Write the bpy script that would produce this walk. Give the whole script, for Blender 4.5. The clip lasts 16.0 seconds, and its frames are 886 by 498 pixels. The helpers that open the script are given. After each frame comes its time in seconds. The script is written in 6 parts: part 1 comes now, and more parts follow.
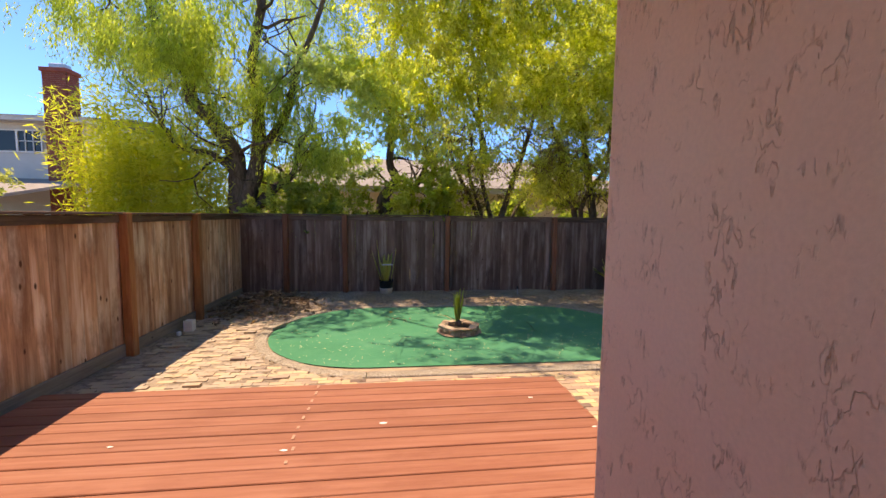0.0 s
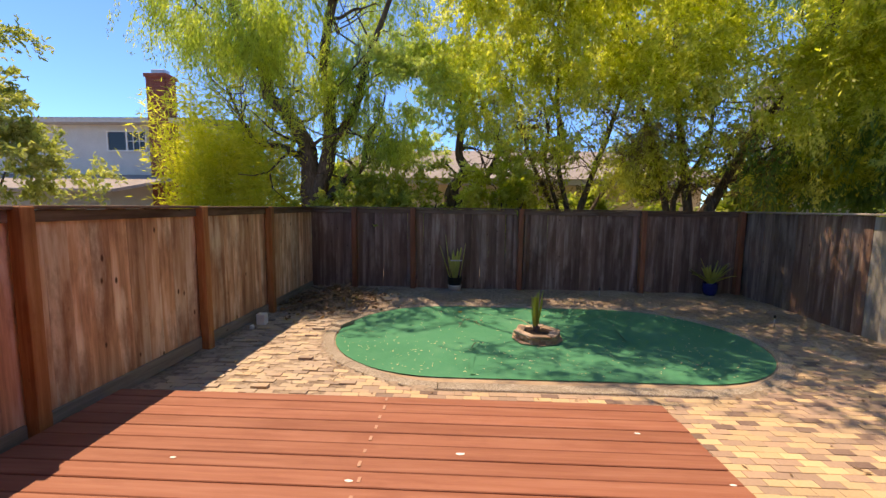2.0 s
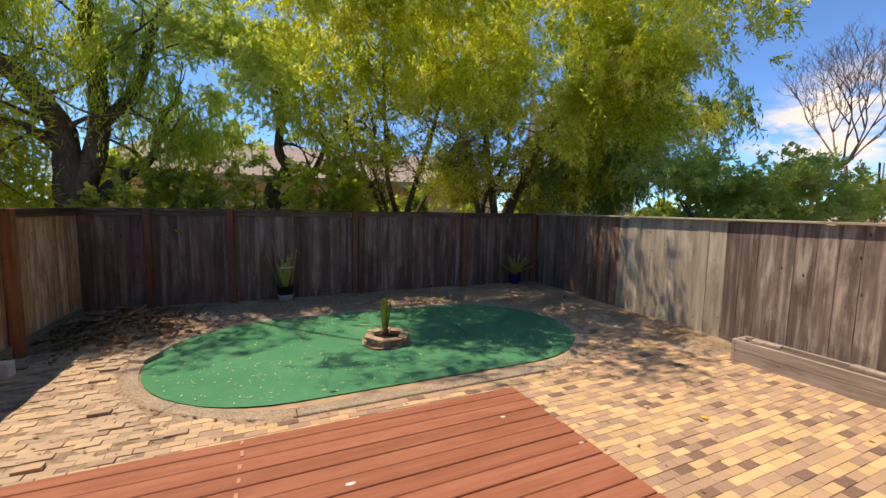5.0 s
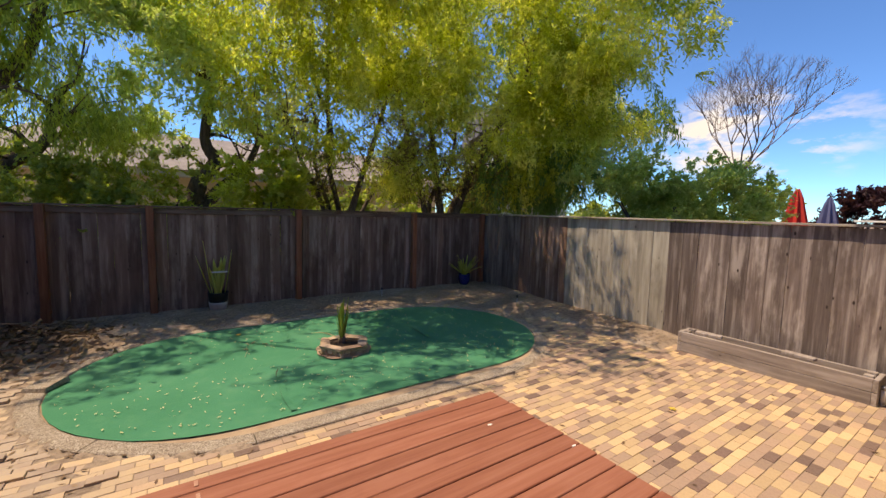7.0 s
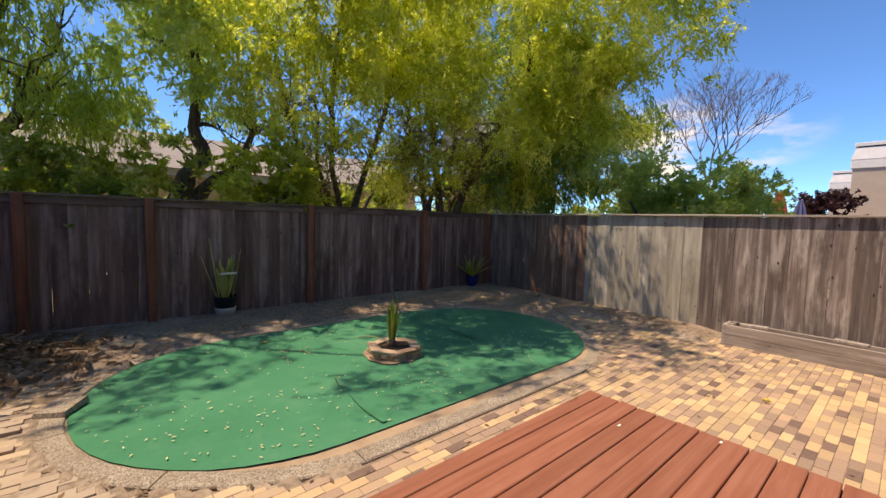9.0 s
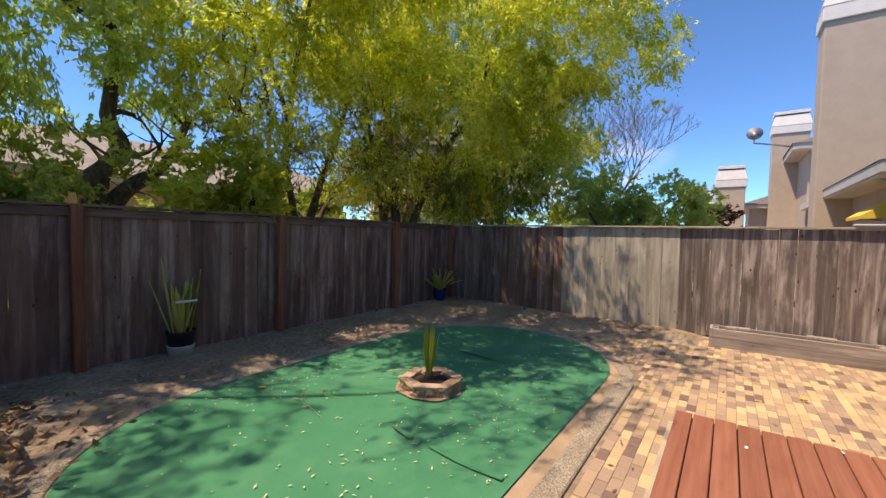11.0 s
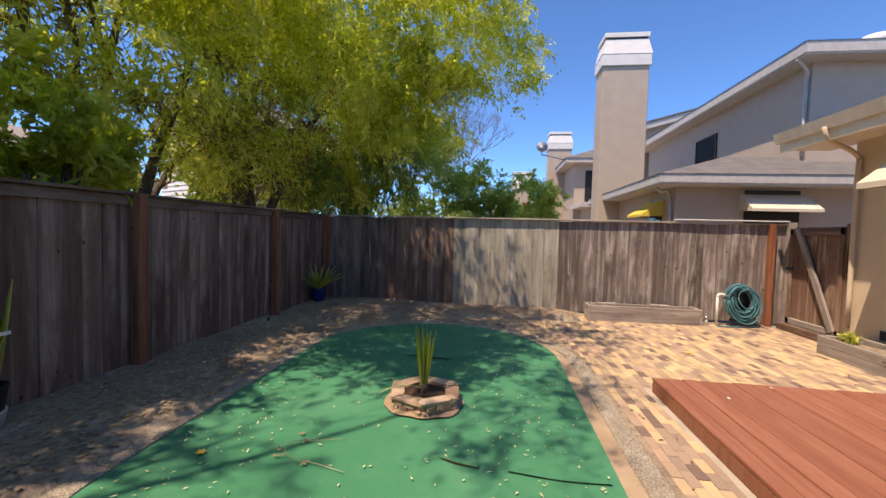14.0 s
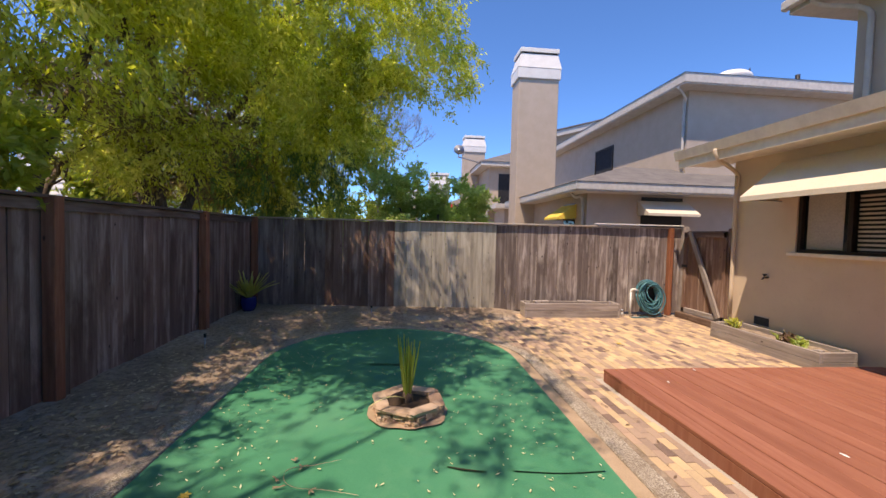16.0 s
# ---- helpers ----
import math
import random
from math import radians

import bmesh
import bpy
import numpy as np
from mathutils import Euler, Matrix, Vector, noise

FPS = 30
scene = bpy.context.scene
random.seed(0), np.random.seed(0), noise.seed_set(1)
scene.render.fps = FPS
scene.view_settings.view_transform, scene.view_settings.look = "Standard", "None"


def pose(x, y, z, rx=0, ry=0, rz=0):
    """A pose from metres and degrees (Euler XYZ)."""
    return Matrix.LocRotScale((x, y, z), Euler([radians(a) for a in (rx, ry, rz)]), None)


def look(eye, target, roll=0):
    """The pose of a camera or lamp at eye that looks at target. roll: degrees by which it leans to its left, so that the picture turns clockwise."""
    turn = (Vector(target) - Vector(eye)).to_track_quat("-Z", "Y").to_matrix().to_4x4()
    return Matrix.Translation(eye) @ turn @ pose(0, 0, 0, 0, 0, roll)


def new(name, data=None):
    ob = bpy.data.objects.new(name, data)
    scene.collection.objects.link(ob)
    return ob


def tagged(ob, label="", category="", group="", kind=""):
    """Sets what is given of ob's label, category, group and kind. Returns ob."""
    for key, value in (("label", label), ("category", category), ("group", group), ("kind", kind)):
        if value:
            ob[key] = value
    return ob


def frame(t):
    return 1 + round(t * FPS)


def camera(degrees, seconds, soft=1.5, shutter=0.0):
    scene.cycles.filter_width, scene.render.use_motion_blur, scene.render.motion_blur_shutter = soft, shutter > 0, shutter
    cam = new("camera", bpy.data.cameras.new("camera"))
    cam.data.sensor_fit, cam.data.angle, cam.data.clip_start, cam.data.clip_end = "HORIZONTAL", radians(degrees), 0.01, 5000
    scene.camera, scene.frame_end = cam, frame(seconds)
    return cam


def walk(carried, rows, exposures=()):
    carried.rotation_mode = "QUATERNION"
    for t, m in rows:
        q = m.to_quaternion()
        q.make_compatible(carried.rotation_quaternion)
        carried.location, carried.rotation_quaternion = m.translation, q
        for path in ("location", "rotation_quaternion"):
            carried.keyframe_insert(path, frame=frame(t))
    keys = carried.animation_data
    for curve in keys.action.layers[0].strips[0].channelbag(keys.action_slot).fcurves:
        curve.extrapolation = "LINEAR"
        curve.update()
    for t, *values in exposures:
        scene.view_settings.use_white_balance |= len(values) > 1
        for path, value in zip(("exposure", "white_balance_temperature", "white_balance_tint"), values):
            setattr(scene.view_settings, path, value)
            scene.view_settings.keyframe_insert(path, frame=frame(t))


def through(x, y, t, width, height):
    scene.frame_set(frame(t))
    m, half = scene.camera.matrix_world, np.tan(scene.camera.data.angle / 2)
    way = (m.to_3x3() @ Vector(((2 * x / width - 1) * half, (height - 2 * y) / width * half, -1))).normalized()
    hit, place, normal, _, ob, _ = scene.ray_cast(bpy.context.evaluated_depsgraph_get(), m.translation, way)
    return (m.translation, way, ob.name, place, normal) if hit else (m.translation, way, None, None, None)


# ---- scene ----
cam = camera(95.8, 16.0)
PATH = [
    (0, (-0.02, -0.025, 1.693), (0.216, 1.954, 1.524), 0.7),
    (0.5, (-0.012, 0.078, 1.68), (0.143, 2.061, 1.475), 0.7),
    (1, (-0.022, 0.183, 1.687), (-0.005, 2.172, 1.476), 0.7),
    (1.5, (-0.069, 0.322, 1.691), (-0.138, 2.31, 1.477), 0.8),
    (2, (-0.139, 0.474, 1.708), (-0.218, 2.461, 1.497), 0.7),
    (2.5, (-0.235, 0.583, 1.695), (-0.304, 2.571, 1.486), 0.7),
    (3, (-0.32, 0.661, 1.698), (-0.313, 2.651, 1.495), 0.8),
    (3.5, (-0.411, 0.682, 1.707), (-0.231, 2.664, 1.507), 0.9),
    (4, (-0.482, 0.686, 1.712), (-0.068, 2.632, 1.515), 0.9),
    (4.5, (-0.508, 0.685, 1.728), (0.124, 2.572, 1.528), 0.9),
    (5, (-0.538, 0.667, 1.749), (0.277, 2.482, 1.55), 1.0),
    (7.5, (-0.928, 1.226, 1.66), (0.205, 2.864, 1.481), 1.5),
    (8, (-1.127, 1.433, 1.58), (0.03, 3.055, 1.411), 1.5),
    (8.5, (-1.302, 1.708, 1.507), (-0.085, 3.289, 1.354), 1.7),
    (9, (-1.519, 1.986, 1.5), (-0.226, 3.505, 1.356), 1.6),
    (11.5, (-2.252, 3.638, 1.481), (-0.551, 4.688, 1.405), 1.4),
    (12, (-2.341, 3.887, 1.407), (-0.575, 4.823, 1.324), 1.4),
    (12.5, (-2.346, 4.213, 1.365), (-0.521, 5.025, 1.277), 1.4),
    (13, (-2.352, 4.527, 1.377), (-0.466, 5.187, 1.291), 1.5),
    (13.5, (-2.318, 4.799, 1.378), (-0.382, 5.293, 1.289), 1.5),
    (14, (-2.283, 5.096, 1.396), (-0.301, 5.351, 1.312), 1.6),
    (14.5, (-2.337, 5.345, 1.43), (-0.34, 5.424, 1.348), 1.6),
    (15, (-2.304, 5.509, 1.448), (-0.306, 5.503, 1.363), 1.5),
    (15.5, (-2.295, 5.626, 1.463), (-0.299, 5.552, 1.38), 1.5),
    (16, (-2.322, 5.681, 1.465), (-0.333, 5.488, 1.386), 1.5),
]

walk(cam, [(t, look(eye, target, roll)) for t, eye, target, roll in PATH], [(0.0, 1.85, 9200.0, 19.5), (1.0, 1.65, 9200.0, 19.5), (3.0, 1.62, 9000.0, 19.5), (4.5, 1.42, 8900.0, 17.0), (7.5, 1.35, 8600.0, 17.0), (11.0, 1.47, 8500.0, 17.0), (13.0, 1.5, 8400.0, 17.5), (16.0, 1.5, 7900.0, 20.0)])

# ---- light ----
SUN_FROM = Vector((-0.345, 0.31, 1.0)).normalized()
world = bpy.data.worlds.new("sky")
scene.world = world
world.use_nodes = True
wn = world.node_tree
sky = wn.nodes.new("ShaderNodeTexSky")
sky.sky_type = "NISHITA"
sky.sun_disc = False
sky.sun_elevation = math.asin(SUN_FROM.z)
sky.sun_rotation = math.atan2(SUN_FROM.x, SUN_FROM.y) % (2 * math.pi)
sky.air_density = 1.0
sky.dust_density = 0.0
sky.ozone_density = 7.0
sky.altitude = 3000.0
bg = wn.nodes["Background"]
bg.inputs["Strength"].default_value = 0.12
clear = wn.nodes.new("ShaderNodeMix")
clear.data_type = "RGBA"
clear.blend_type = "MULTIPLY"
clear.inputs["Factor"].default_value = 1.0
clear.inputs["B"].default_value = (0.40, 0.68, 0.90, 1)
wn.links.new(sky.outputs[0], clear.inputs["A"])
wn.links.new(clear.outputs["Result"], bg.inputs["Color"])
sun_data = bpy.data.lights.new("sun", "SUN")
sun_data.energy = 2.1
sun_data.angle = radians(0.53)
sun_data.color = (1.0, 0.91, 0.78)
sun = new("sun", sun_data)
sun.matrix_world = look(SUN_FROM * 60, (0, 0, 0))


# ---- materials ----
class Nodes:
    """A small builder for node materials."""

    def __init__(self, name):
        self.mat = bpy.data.materials.new(name)
        self.mat.use_nodes = True
        self.tree = self.mat.node_tree
        self.bsdf = self.tree.nodes["Principled BSDF"]

    def add(self, kind, **values):
        node = self.tree.nodes.new(kind)
        for key, value in values.items():
            node.inputs[key].default_value = value
        return node

    def join(self, out, into):
        self.tree.links.new(out, into)

    def coords(self, kind="Object", scale=(1, 1, 1), shuffle=False):
        tc = self.add("ShaderNodeTexCoord")
        m = self.add("ShaderNodeMapping")
        m.inputs["Scale"].default_value = scale
        self.join(tc.outputs[kind], m.inputs["Vector"])
        if shuffle:
            info = self.add("ShaderNodeObjectInfo")
            mul = self.add("ShaderNodeMath")
            mul.operation = "MULTIPLY"
            mul.inputs[1].default_value = 173.0
            comb = self.add("ShaderNodeCombineXYZ")
            self.join(info.outputs["Random"], mul.inputs[0])
            for k in range(3):
                self.join(mul.outputs[0], comb.inputs[k])
            self.join(comb.outputs[0], m.inputs["Location"])
        return m.outputs[0]

    def noise(self, vec, scale, detail=4.0, rough=0.55):
        n = self.add("ShaderNodeTexNoise", Scale=scale, Detail=detail, Roughness=rough)
        self.join(vec, n.inputs["Vector"])
        return n.outputs["Fac"]

    def ramp(self, fac, stops, constant=False):
        r = self.add("ShaderNodeValToRGB")
        r.color_ramp.interpolation = "CONSTANT" if constant else "LINEAR"
        el = r.color_ramp.elements
        while len(el) < len(stops):
            el.new(0.5)
        for e, (p, c) in zip(el, stops):
            e.position = p
            e.color = (*c, 1) if len(c) == 3 else c
        self.join(fac, r.inputs["Fac"])
        return r.outputs["Color"]

    def mix(self, fac, a, b, mode="MIX"):
        m = self.add("ShaderNodeMix")
        m.data_type = "RGBA"
        m.blend_type = mode
        for src, i in ((fac, 0), (a, 6), (b, 7)):
            if isinstance(src, (int, float)):
                m.inputs[i].default_value = src
            elif isinstance(src, tuple):
                m.inputs[i].default_value = (*src, 1)
            else:
                self.join(src, m.inputs[i])
        return m.outputs[2]

    def bump(self, height, strength=0.3, distance=0.01):
        b = self.add("ShaderNodeBump", Strength=strength, Distance=distance)
        self.join(height, b.inputs["Height"])
        self.join(b.outputs[0], self.bsdf.inputs["Normal"])

    def done(self, color=None, rough=0.8, metal=0.0, spec=0.3):
        if isinstance(color, tuple):
            self.bsdf.inputs["Base Color"].default_value = (*color, 1)
        elif color is not None:
            self.join(color, self.bsdf.inputs["Base Color"])
        self.bsdf.inputs["Roughness"].default_value = rough
        self.bsdf.inputs["Metallic"].default_value = metal
        self.bsdf.inputs["Specular IOR Level"].default_value = spec
        return self.mat


def plain(name, a, b, scale=6.0, rough=0.75, bump=0.15, fine=60.0, metal=0.0, spec=0.3, kind="Object"):
    """Two tones blended by a coarse and a fine noise, with a fine relief."""
    n = Nodes(name)
    v = n.coords(kind)
    big = n.noise(v, scale)
    small = n.noise(v, fine, 3.0)
    col = n.ramp(big, [(0.3, a), (0.7, b)])
    col = n.mix(0.25, col, n.ramp(small, [(0.3, tuple(c * 0.6 for c in a)), (0.7, tuple(min(1, c * 1.3) for c in b))]))
    n.bump(small, bump, 0.005)
    return n.done(col, rough, metal, spec)


def wood(name, dark, mid, light, grain=(27, 27, 1.3), rough=0.85, streak=0.5, tint=0.35, knots=True, wear=(0.5, 0.68), knot_size=(0.045, 0.09)):
    """Weathered boards: grain along local z, knots, pale wear streaks and a tone of its own for each board."""
    n = Nodes(name)
    v = n.coords("Object", grain, shuffle=True)
    v2 = n.coords("Object", (7, 7, 1.1), shuffle=True)
    g = n.noise(v, 1.0, 6.0, 0.65)
    w = n.noise(v2, 1.0, 4.0, 0.6)
    col = n.ramp(g, [(0.26, dark), (0.5, mid), (0.80, light)])
    worn = n.ramp(w, [(wear[0], (0, 0, 0)), (wear[1], (1, 1, 1))])
    fac = n.mix(streak, (0, 0, 0), worn)
    col = n.mix(fac, col, light)
    stain = n.noise(n.coords("Object", (4.2, 4.2, 1.5), shuffle=True), 1.0, 5.0, 0.7)
    col = n.mix(n.ramp(stain, [(0.50, (0, 0, 0)), (0.68, (0.65, 0.65, 0.65))]), col, dark)
    info = n.add("ShaderNodeObjectInfo")
    tone = n.ramp(info.outputs["Random"], [(0.0, (1 - tint,) * 3), (1.0, (1 + tint,) * 3)])
    col = n.mix(1.0, col, tone, "MULTIPLY")
    kv = n.coords("Object", (7, 7, 3.2), shuffle=True)
    vor = n.add("ShaderNodeTexVoronoi", Scale=1.0)
    n.join(kv, vor.inputs["Vector"])
    knot = n.ramp(vor.outputs["Distance"], [(knot_size[0], (1, 1, 1)), (knot_size[1], (0, 0, 0))])
    if knots:
        col = n.mix(knot, col, tuple(c * 0.5 for c in dark))
    n.bump(g, 0.5, 0.004)
    return n.done(col, rough, 0.0, 0.2)


FENCE_WARM = wood("fence wood, brown and worn", (0.26, 0.11, 0.06), (0.63, 0.34, 0.20), (0.90, 0.70, 0.53), grain=(13, 13, 0.8), streak=0.85, tint=0.2, wear=(0.50, 0.68), knot_size=(0.07, 0.12))
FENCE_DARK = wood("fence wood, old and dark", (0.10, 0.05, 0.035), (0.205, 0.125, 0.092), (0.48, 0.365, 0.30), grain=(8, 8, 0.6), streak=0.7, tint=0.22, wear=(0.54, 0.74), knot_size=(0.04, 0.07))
FENCE_SHADED_BROWN = wood("fence wood, rust brown with tree shade in it", (0.09, 0.058, 0.048), (0.18, 0.128, 0.108), (0.38, 0.31, 0.27), grain=(12, 12, 0.9), streak=0.4, tint=0.22)
FENCE_PALE = wood("fence wood, pale greenish grey", (0.19, 0.17, 0.14), (0.36, 0.33, 0.275), (0.56, 0.53, 0.45), grain=(14, 14, 0.9), streak=0.5, tint=0.14)
FENCE_GREY = wood("fence wood, silver grey", (0.085, 0.062, 0.054), (0.19, 0.152, 0.138), (0.50, 0.44, 0.40), grain=(16, 16, 0.8), streak=0.75, tint=0.34, wear=(0.55, 0.66))
POST_RED = wood("post wood, red brown", (0.24, 0.09, 0.035), (0.40, 0.17, 0.07), (0.54, 0.28, 0.14), streak=0.25, tint=0.15)
POST_DARK = wood("post wood, dark red", (0.16, 0.056, 0.03), (0.255, 0.095, 0.05), (0.38, 0.175, 0.10), streak=0.2, tint=0.15)
CAP_GREY = wood("cap wood, sun-bleached grey", (0.22, 0.18, 0.15), (0.38, 0.33, 0.28), (0.55, 0.49, 0.43), tint=0.12)
CAP_WOOD = wood("cap wood, dull brown", (0.08, 0.045, 0.03), (0.14, 0.09, 0.065), (0.26, 0.19, 0.15), tint=0.15)
KICK_WOOD = wood("kickboard wood, pale grey", (0.17, 0.14, 0.11), (0.25, 0.21, 0.17), (0.36, 0.31, 0.26), tint=0.15)
BED_WOOD = wood("planter wood, grey", (0.18, 0.148, 0.132), (0.31, 0.265, 0.24), (0.48, 0.43, 0.395), tint=0.12)
DECK_WOOD = wood("deck stain, red brown", (0.235, 0.085, 0.053), (0.295, 0.116, 0.074), (0.365, 0.165, 0.112), grain=(24, 24, 1.2), rough=0.62, streak=0.25, tint=0.08, knots=False)


def paver_material(name, socket):
    """Yellow, tan and purple brown clay pavers, each with one of the three colours."""
    n = Nodes(name)
    v = n.coords("Object", (1, 1, 1))
    if socket == "object":
        rnd = n.add("ShaderNodeObjectInfo").outputs["Random"]
    else:
        rnd = n.add("ShaderNodeNewGeometry").outputs["Random Per Island"]
    col = n.ramp(rnd, [(0.0, (0.62, 0.45, 0.265)), (0.22, (0.55, 0.395, 0.235)), (0.42, (0.39, 0.275, 0.21)), (0.62, (0.34, 0.24, 0.19)), (0.78, (0.45, 0.32, 0.22)), (0.91, (0.155, 0.10, 0.095))], constant=True)
    mul = n.add("ShaderNodeMath")
    mul.operation = "MULTIPLY"
    mul.inputs[1].default_value = 61.7
    own = n.add("ShaderNodeMath")
    own.operation = "FRACT"
    n.join(rnd, mul.inputs[0])
    n.join(mul.outputs[0], own.inputs[0])
    col = n.mix(1.0, col, n.ramp(own.outputs[0], [(0.0, (0.78, 0.79, 0.82)), (0.5, (1.0, 1.0, 1.0)), (1.0, (1.16, 1.12, 1.08))]), "MULTIPLY")
    fine = n.noise(v, 90.0, 4.0)
    col = n.mix(0.16, col, n.ramp(fine, [(0.3, (0.25, 0.17, 0.10)), (0.7, (0.66, 0.50, 0.32))]))
    dirt = n.noise(n.coords("Object", (1, 1, 1)), 1.6, 6.0)
    col = n.mix(n.ramp(dirt, [(0.45, (0, 0, 0)), (0.70, (0.5, 0.5, 0.5))]), col, (0.33, 0.245, 0.185))
    sep = n.add("ShaderNodeSeparateXYZ")
    n.join(v, sep.inputs[0])
    reach = n.add("ShaderNodeMapRange")
    for k, value in enumerate((-0.5, -1.7, 0.0, 1.0)):
        reach.inputs[k + 1].default_value = value
    n.join(sep.outputs[0], reach.inputs[0])
    if socket == "island":
        dust = n.mix(1.0, n.ramp(n.noise(v, 5.0, 4.0), [(0.3, (0.2, 0.2, 0.2)), (0.65, (0.85, 0.85, 0.85))]), reach.outputs[0], "MULTIPLY")
        col = n.mix(dust, col, (0.43, 0.36, 0.285))
    n.bump(fine, 0.35, 0.003)
    return n.done(col, 0.85, 0.0, 0.2)


PAVER_ONE = paver_material("clay paver", "object")
PAVER_MANY = paver_material("clay pavers", "island")
CONCRETE = plain("pale dusty concrete", (0.36, 0.31, 0.26), (0.47, 0.41, 0.345), 4.0, 0.9, 0.3, 120)
SAND = plain("joint sand", (0.30, 0.21, 0.14), (0.44, 0.33, 0.23), 5.0, 0.95, 0.4, 150)


def soil_material():
    n = Nodes("dry soil with leaf litter")
    v = n.coords("Object")
    a = n.noise(v, 1.3, 6.0, 0.6)
    b = n.noise(v, 18.0, 5.0, 0.7)
    c = n.noise(v, 70.0, 4.0, 0.7)
    col = n.ramp(a, [(0.3, (0.22, 0.165, 0.125)), (0.55, (0.38, 0.30, 0.23)), (0.75, (0.58, 0.48, 0.38))])
    col = n.mix(n.ramp(b, [(0.45, (0, 0, 0)), (0.62, (0.5, 0.5, 0.5))]), col, (0.085, 0.058, 0.042))
    col = n.mix(n.ramp(c, [(0.60, (0, 0, 0)), (0.70, (0.6, 0.6, 0.6))]), col, (0.46, 0.36, 0.25))
    n.bump(b, 0.8, 0.03)
    return n.done(col, 0.95, 0.0, 0.1)


SOIL = soil_material()
POT_SOIL = plain("potting soil", (0.03, 0.02, 0.014), (0.07, 0.045, 0.03), 14, 0.95, 0.8, 80)


def turf_material():
    n = Nodes("artificial turf, faded green")
    v = n.coords("Object")
    big = n.noise(v, 0.9, 4.0, 0.5)
    mid = n.noise(v, 6.0, 5.0, 0.6)
    fine = n.noise(v, 260.0, 3.0, 0.6)
    col = n.ramp(big, [(0.3, (0.036, 0.19, 0.105)), (0.55, (0.055, 0.235, 0.135)), (0.75, (0.095, 0.28, 0.17))])
    col = n.mix(n.ramp(mid, [(0.5, (0, 0, 0)), (0.75, (0.5, 0.5, 0.5))]), col, (0.11, 0.29, 0.165))
    col = n.mix(0.3, col, n.ramp(fine, [(0.3, (0.018, 0.13, 0.06)), (0.7, (0.09, 0.36, 0.18))]))
    n.bump(fine, 0.5, 0.006)
    return n.done(col, 0.9, 0.0, 0.15)


TURF = turf_material()


def aggregate_material():
    n = Nodes("exposed aggregate concrete")
    v = n.coords("Object")
    vor = n.add("ShaderNodeTexVoronoi", Scale=140.0)
    n.join(v, vor.inputs["Vector"])
    stone = n.ramp(vor.outputs["Color"], [(0.2, (0.20, 0.16, 0.125)), (0.5, (0.33, 0.28, 0.22)), (0.85, (0.50, 0.45, 0.38))])
    stain = n.noise(v, 2.2, 5.0)
    col = n.mix(n.ramp(stain, [(0.4, (0, 0, 0)), (0.75, (0.55, 0.55, 0.55))]), stone, (0.17, 0.125, 0.09))
    n.bump(vor.outputs["Distance"], 0.6, 0.004)
    return n.done(col, 0.9, 0.0, 0.2)


AGGREGATE = aggregate_material()


def stucco_material(name, a, b, relief=1.0):
    n = Nodes(name)
    v = n.coords("Object")
    skip = n.coords("Object", (1.0, 1.0, 0.5))
    low = n.noise(v, 2.5, 4.0)
    torn = n.noise(skip, 42.0, 2.5, 0.5)
    where = n.noise(v, 13.0, 4.0, 0.65)
    fine = n.noise(v, 120.0, 4.0)
    line = n.ramp(torn, [(0.472, (0, 0, 0)), (0.5, (1, 1, 1)), (0.528, (0, 0, 0))])
    stroke = n.ramp(n.noise(n.coords("Object", (1.0, 1.0, 0.3)), 85.0, 2.0, 0.5), [(0.60, (0, 0, 0)), (0.66, (1, 1, 1))])
    line = n.mix(0.75, n.mix(0.45, (0, 0, 0), line), stroke, "LIGHTEN")
    gouge = n.mix(1.0, line, n.ramp(where, [(0.50, (0, 0, 0)), (0.62, (1, 1, 1))]), "MULTIPLY")
    col = n.ramp(low, [(0.3, a), (0.7, b)])
    col = n.mix(0.15, col, n.ramp(fine, [(0.3, tuple(c * 0.55 for c in a)), (0.7, b)]))
    # Gouges are darkened too: the shade inside them is painted in.
    col = n.mix(n.mix(0.7 * relief, (0, 0, 0), gouge), col, tuple(c * 0.40 for c in a))
    h = n.mix(0.08, n.ramp(gouge, [(0.0, (1, 1, 1)), (1.0, (0, 0, 0))]), n.ramp(fine, [(0, (0, 0, 0)), (1, (1, 1, 1))]))
    n.bump(h, 0.9 * relief, 0.006)
    return n.done(col, 0.85, 0.0, 0.2)


STUCCO = stucco_material("stucco, dusty pink beige", (0.86, 0.60, 0.44), (0.90, 0.66, 0.50))
STUCCO_TAN = stucco_material("stucco, warm tan", (0.64, 0.515, 0.385), (0.70, 0.575, 0.44), 0.35)
STUCCO_GREY = stucco_material("stucco, grey beige", (0.47, 0.39, 0.315), (0.53, 0.445, 0.37), 0.35)
STUCCO_PALE = plain("stucco, pale grey", (0.55, 0.53, 0.49), (0.64, 0.62, 0.58), 2.0, 0.9, 0.2, 50)
TRIM_CREAM = plain("cream trim paint", (0.78, 0.69, 0.57), (0.83, 0.74, 0.62), 3.0, 0.55, 0.02, 8)
TRIM_GREY = plain("grey trim paint", (0.50, 0.475, 0.445), (0.56, 0.535, 0.50), 3.0, 0.55, 0.02, 8)
WHITE_PAINT = plain("white paint", (0.70, 0.69, 0.66), (0.80, 0.79, 0.76), 4.0, 0.5, 0.06, 50)
SHINGLE = plain("asphalt shingles", (0.11, 0.10, 0.10), (0.19, 0.18, 0.17), 3.0, 0.9, 0.6, 30)
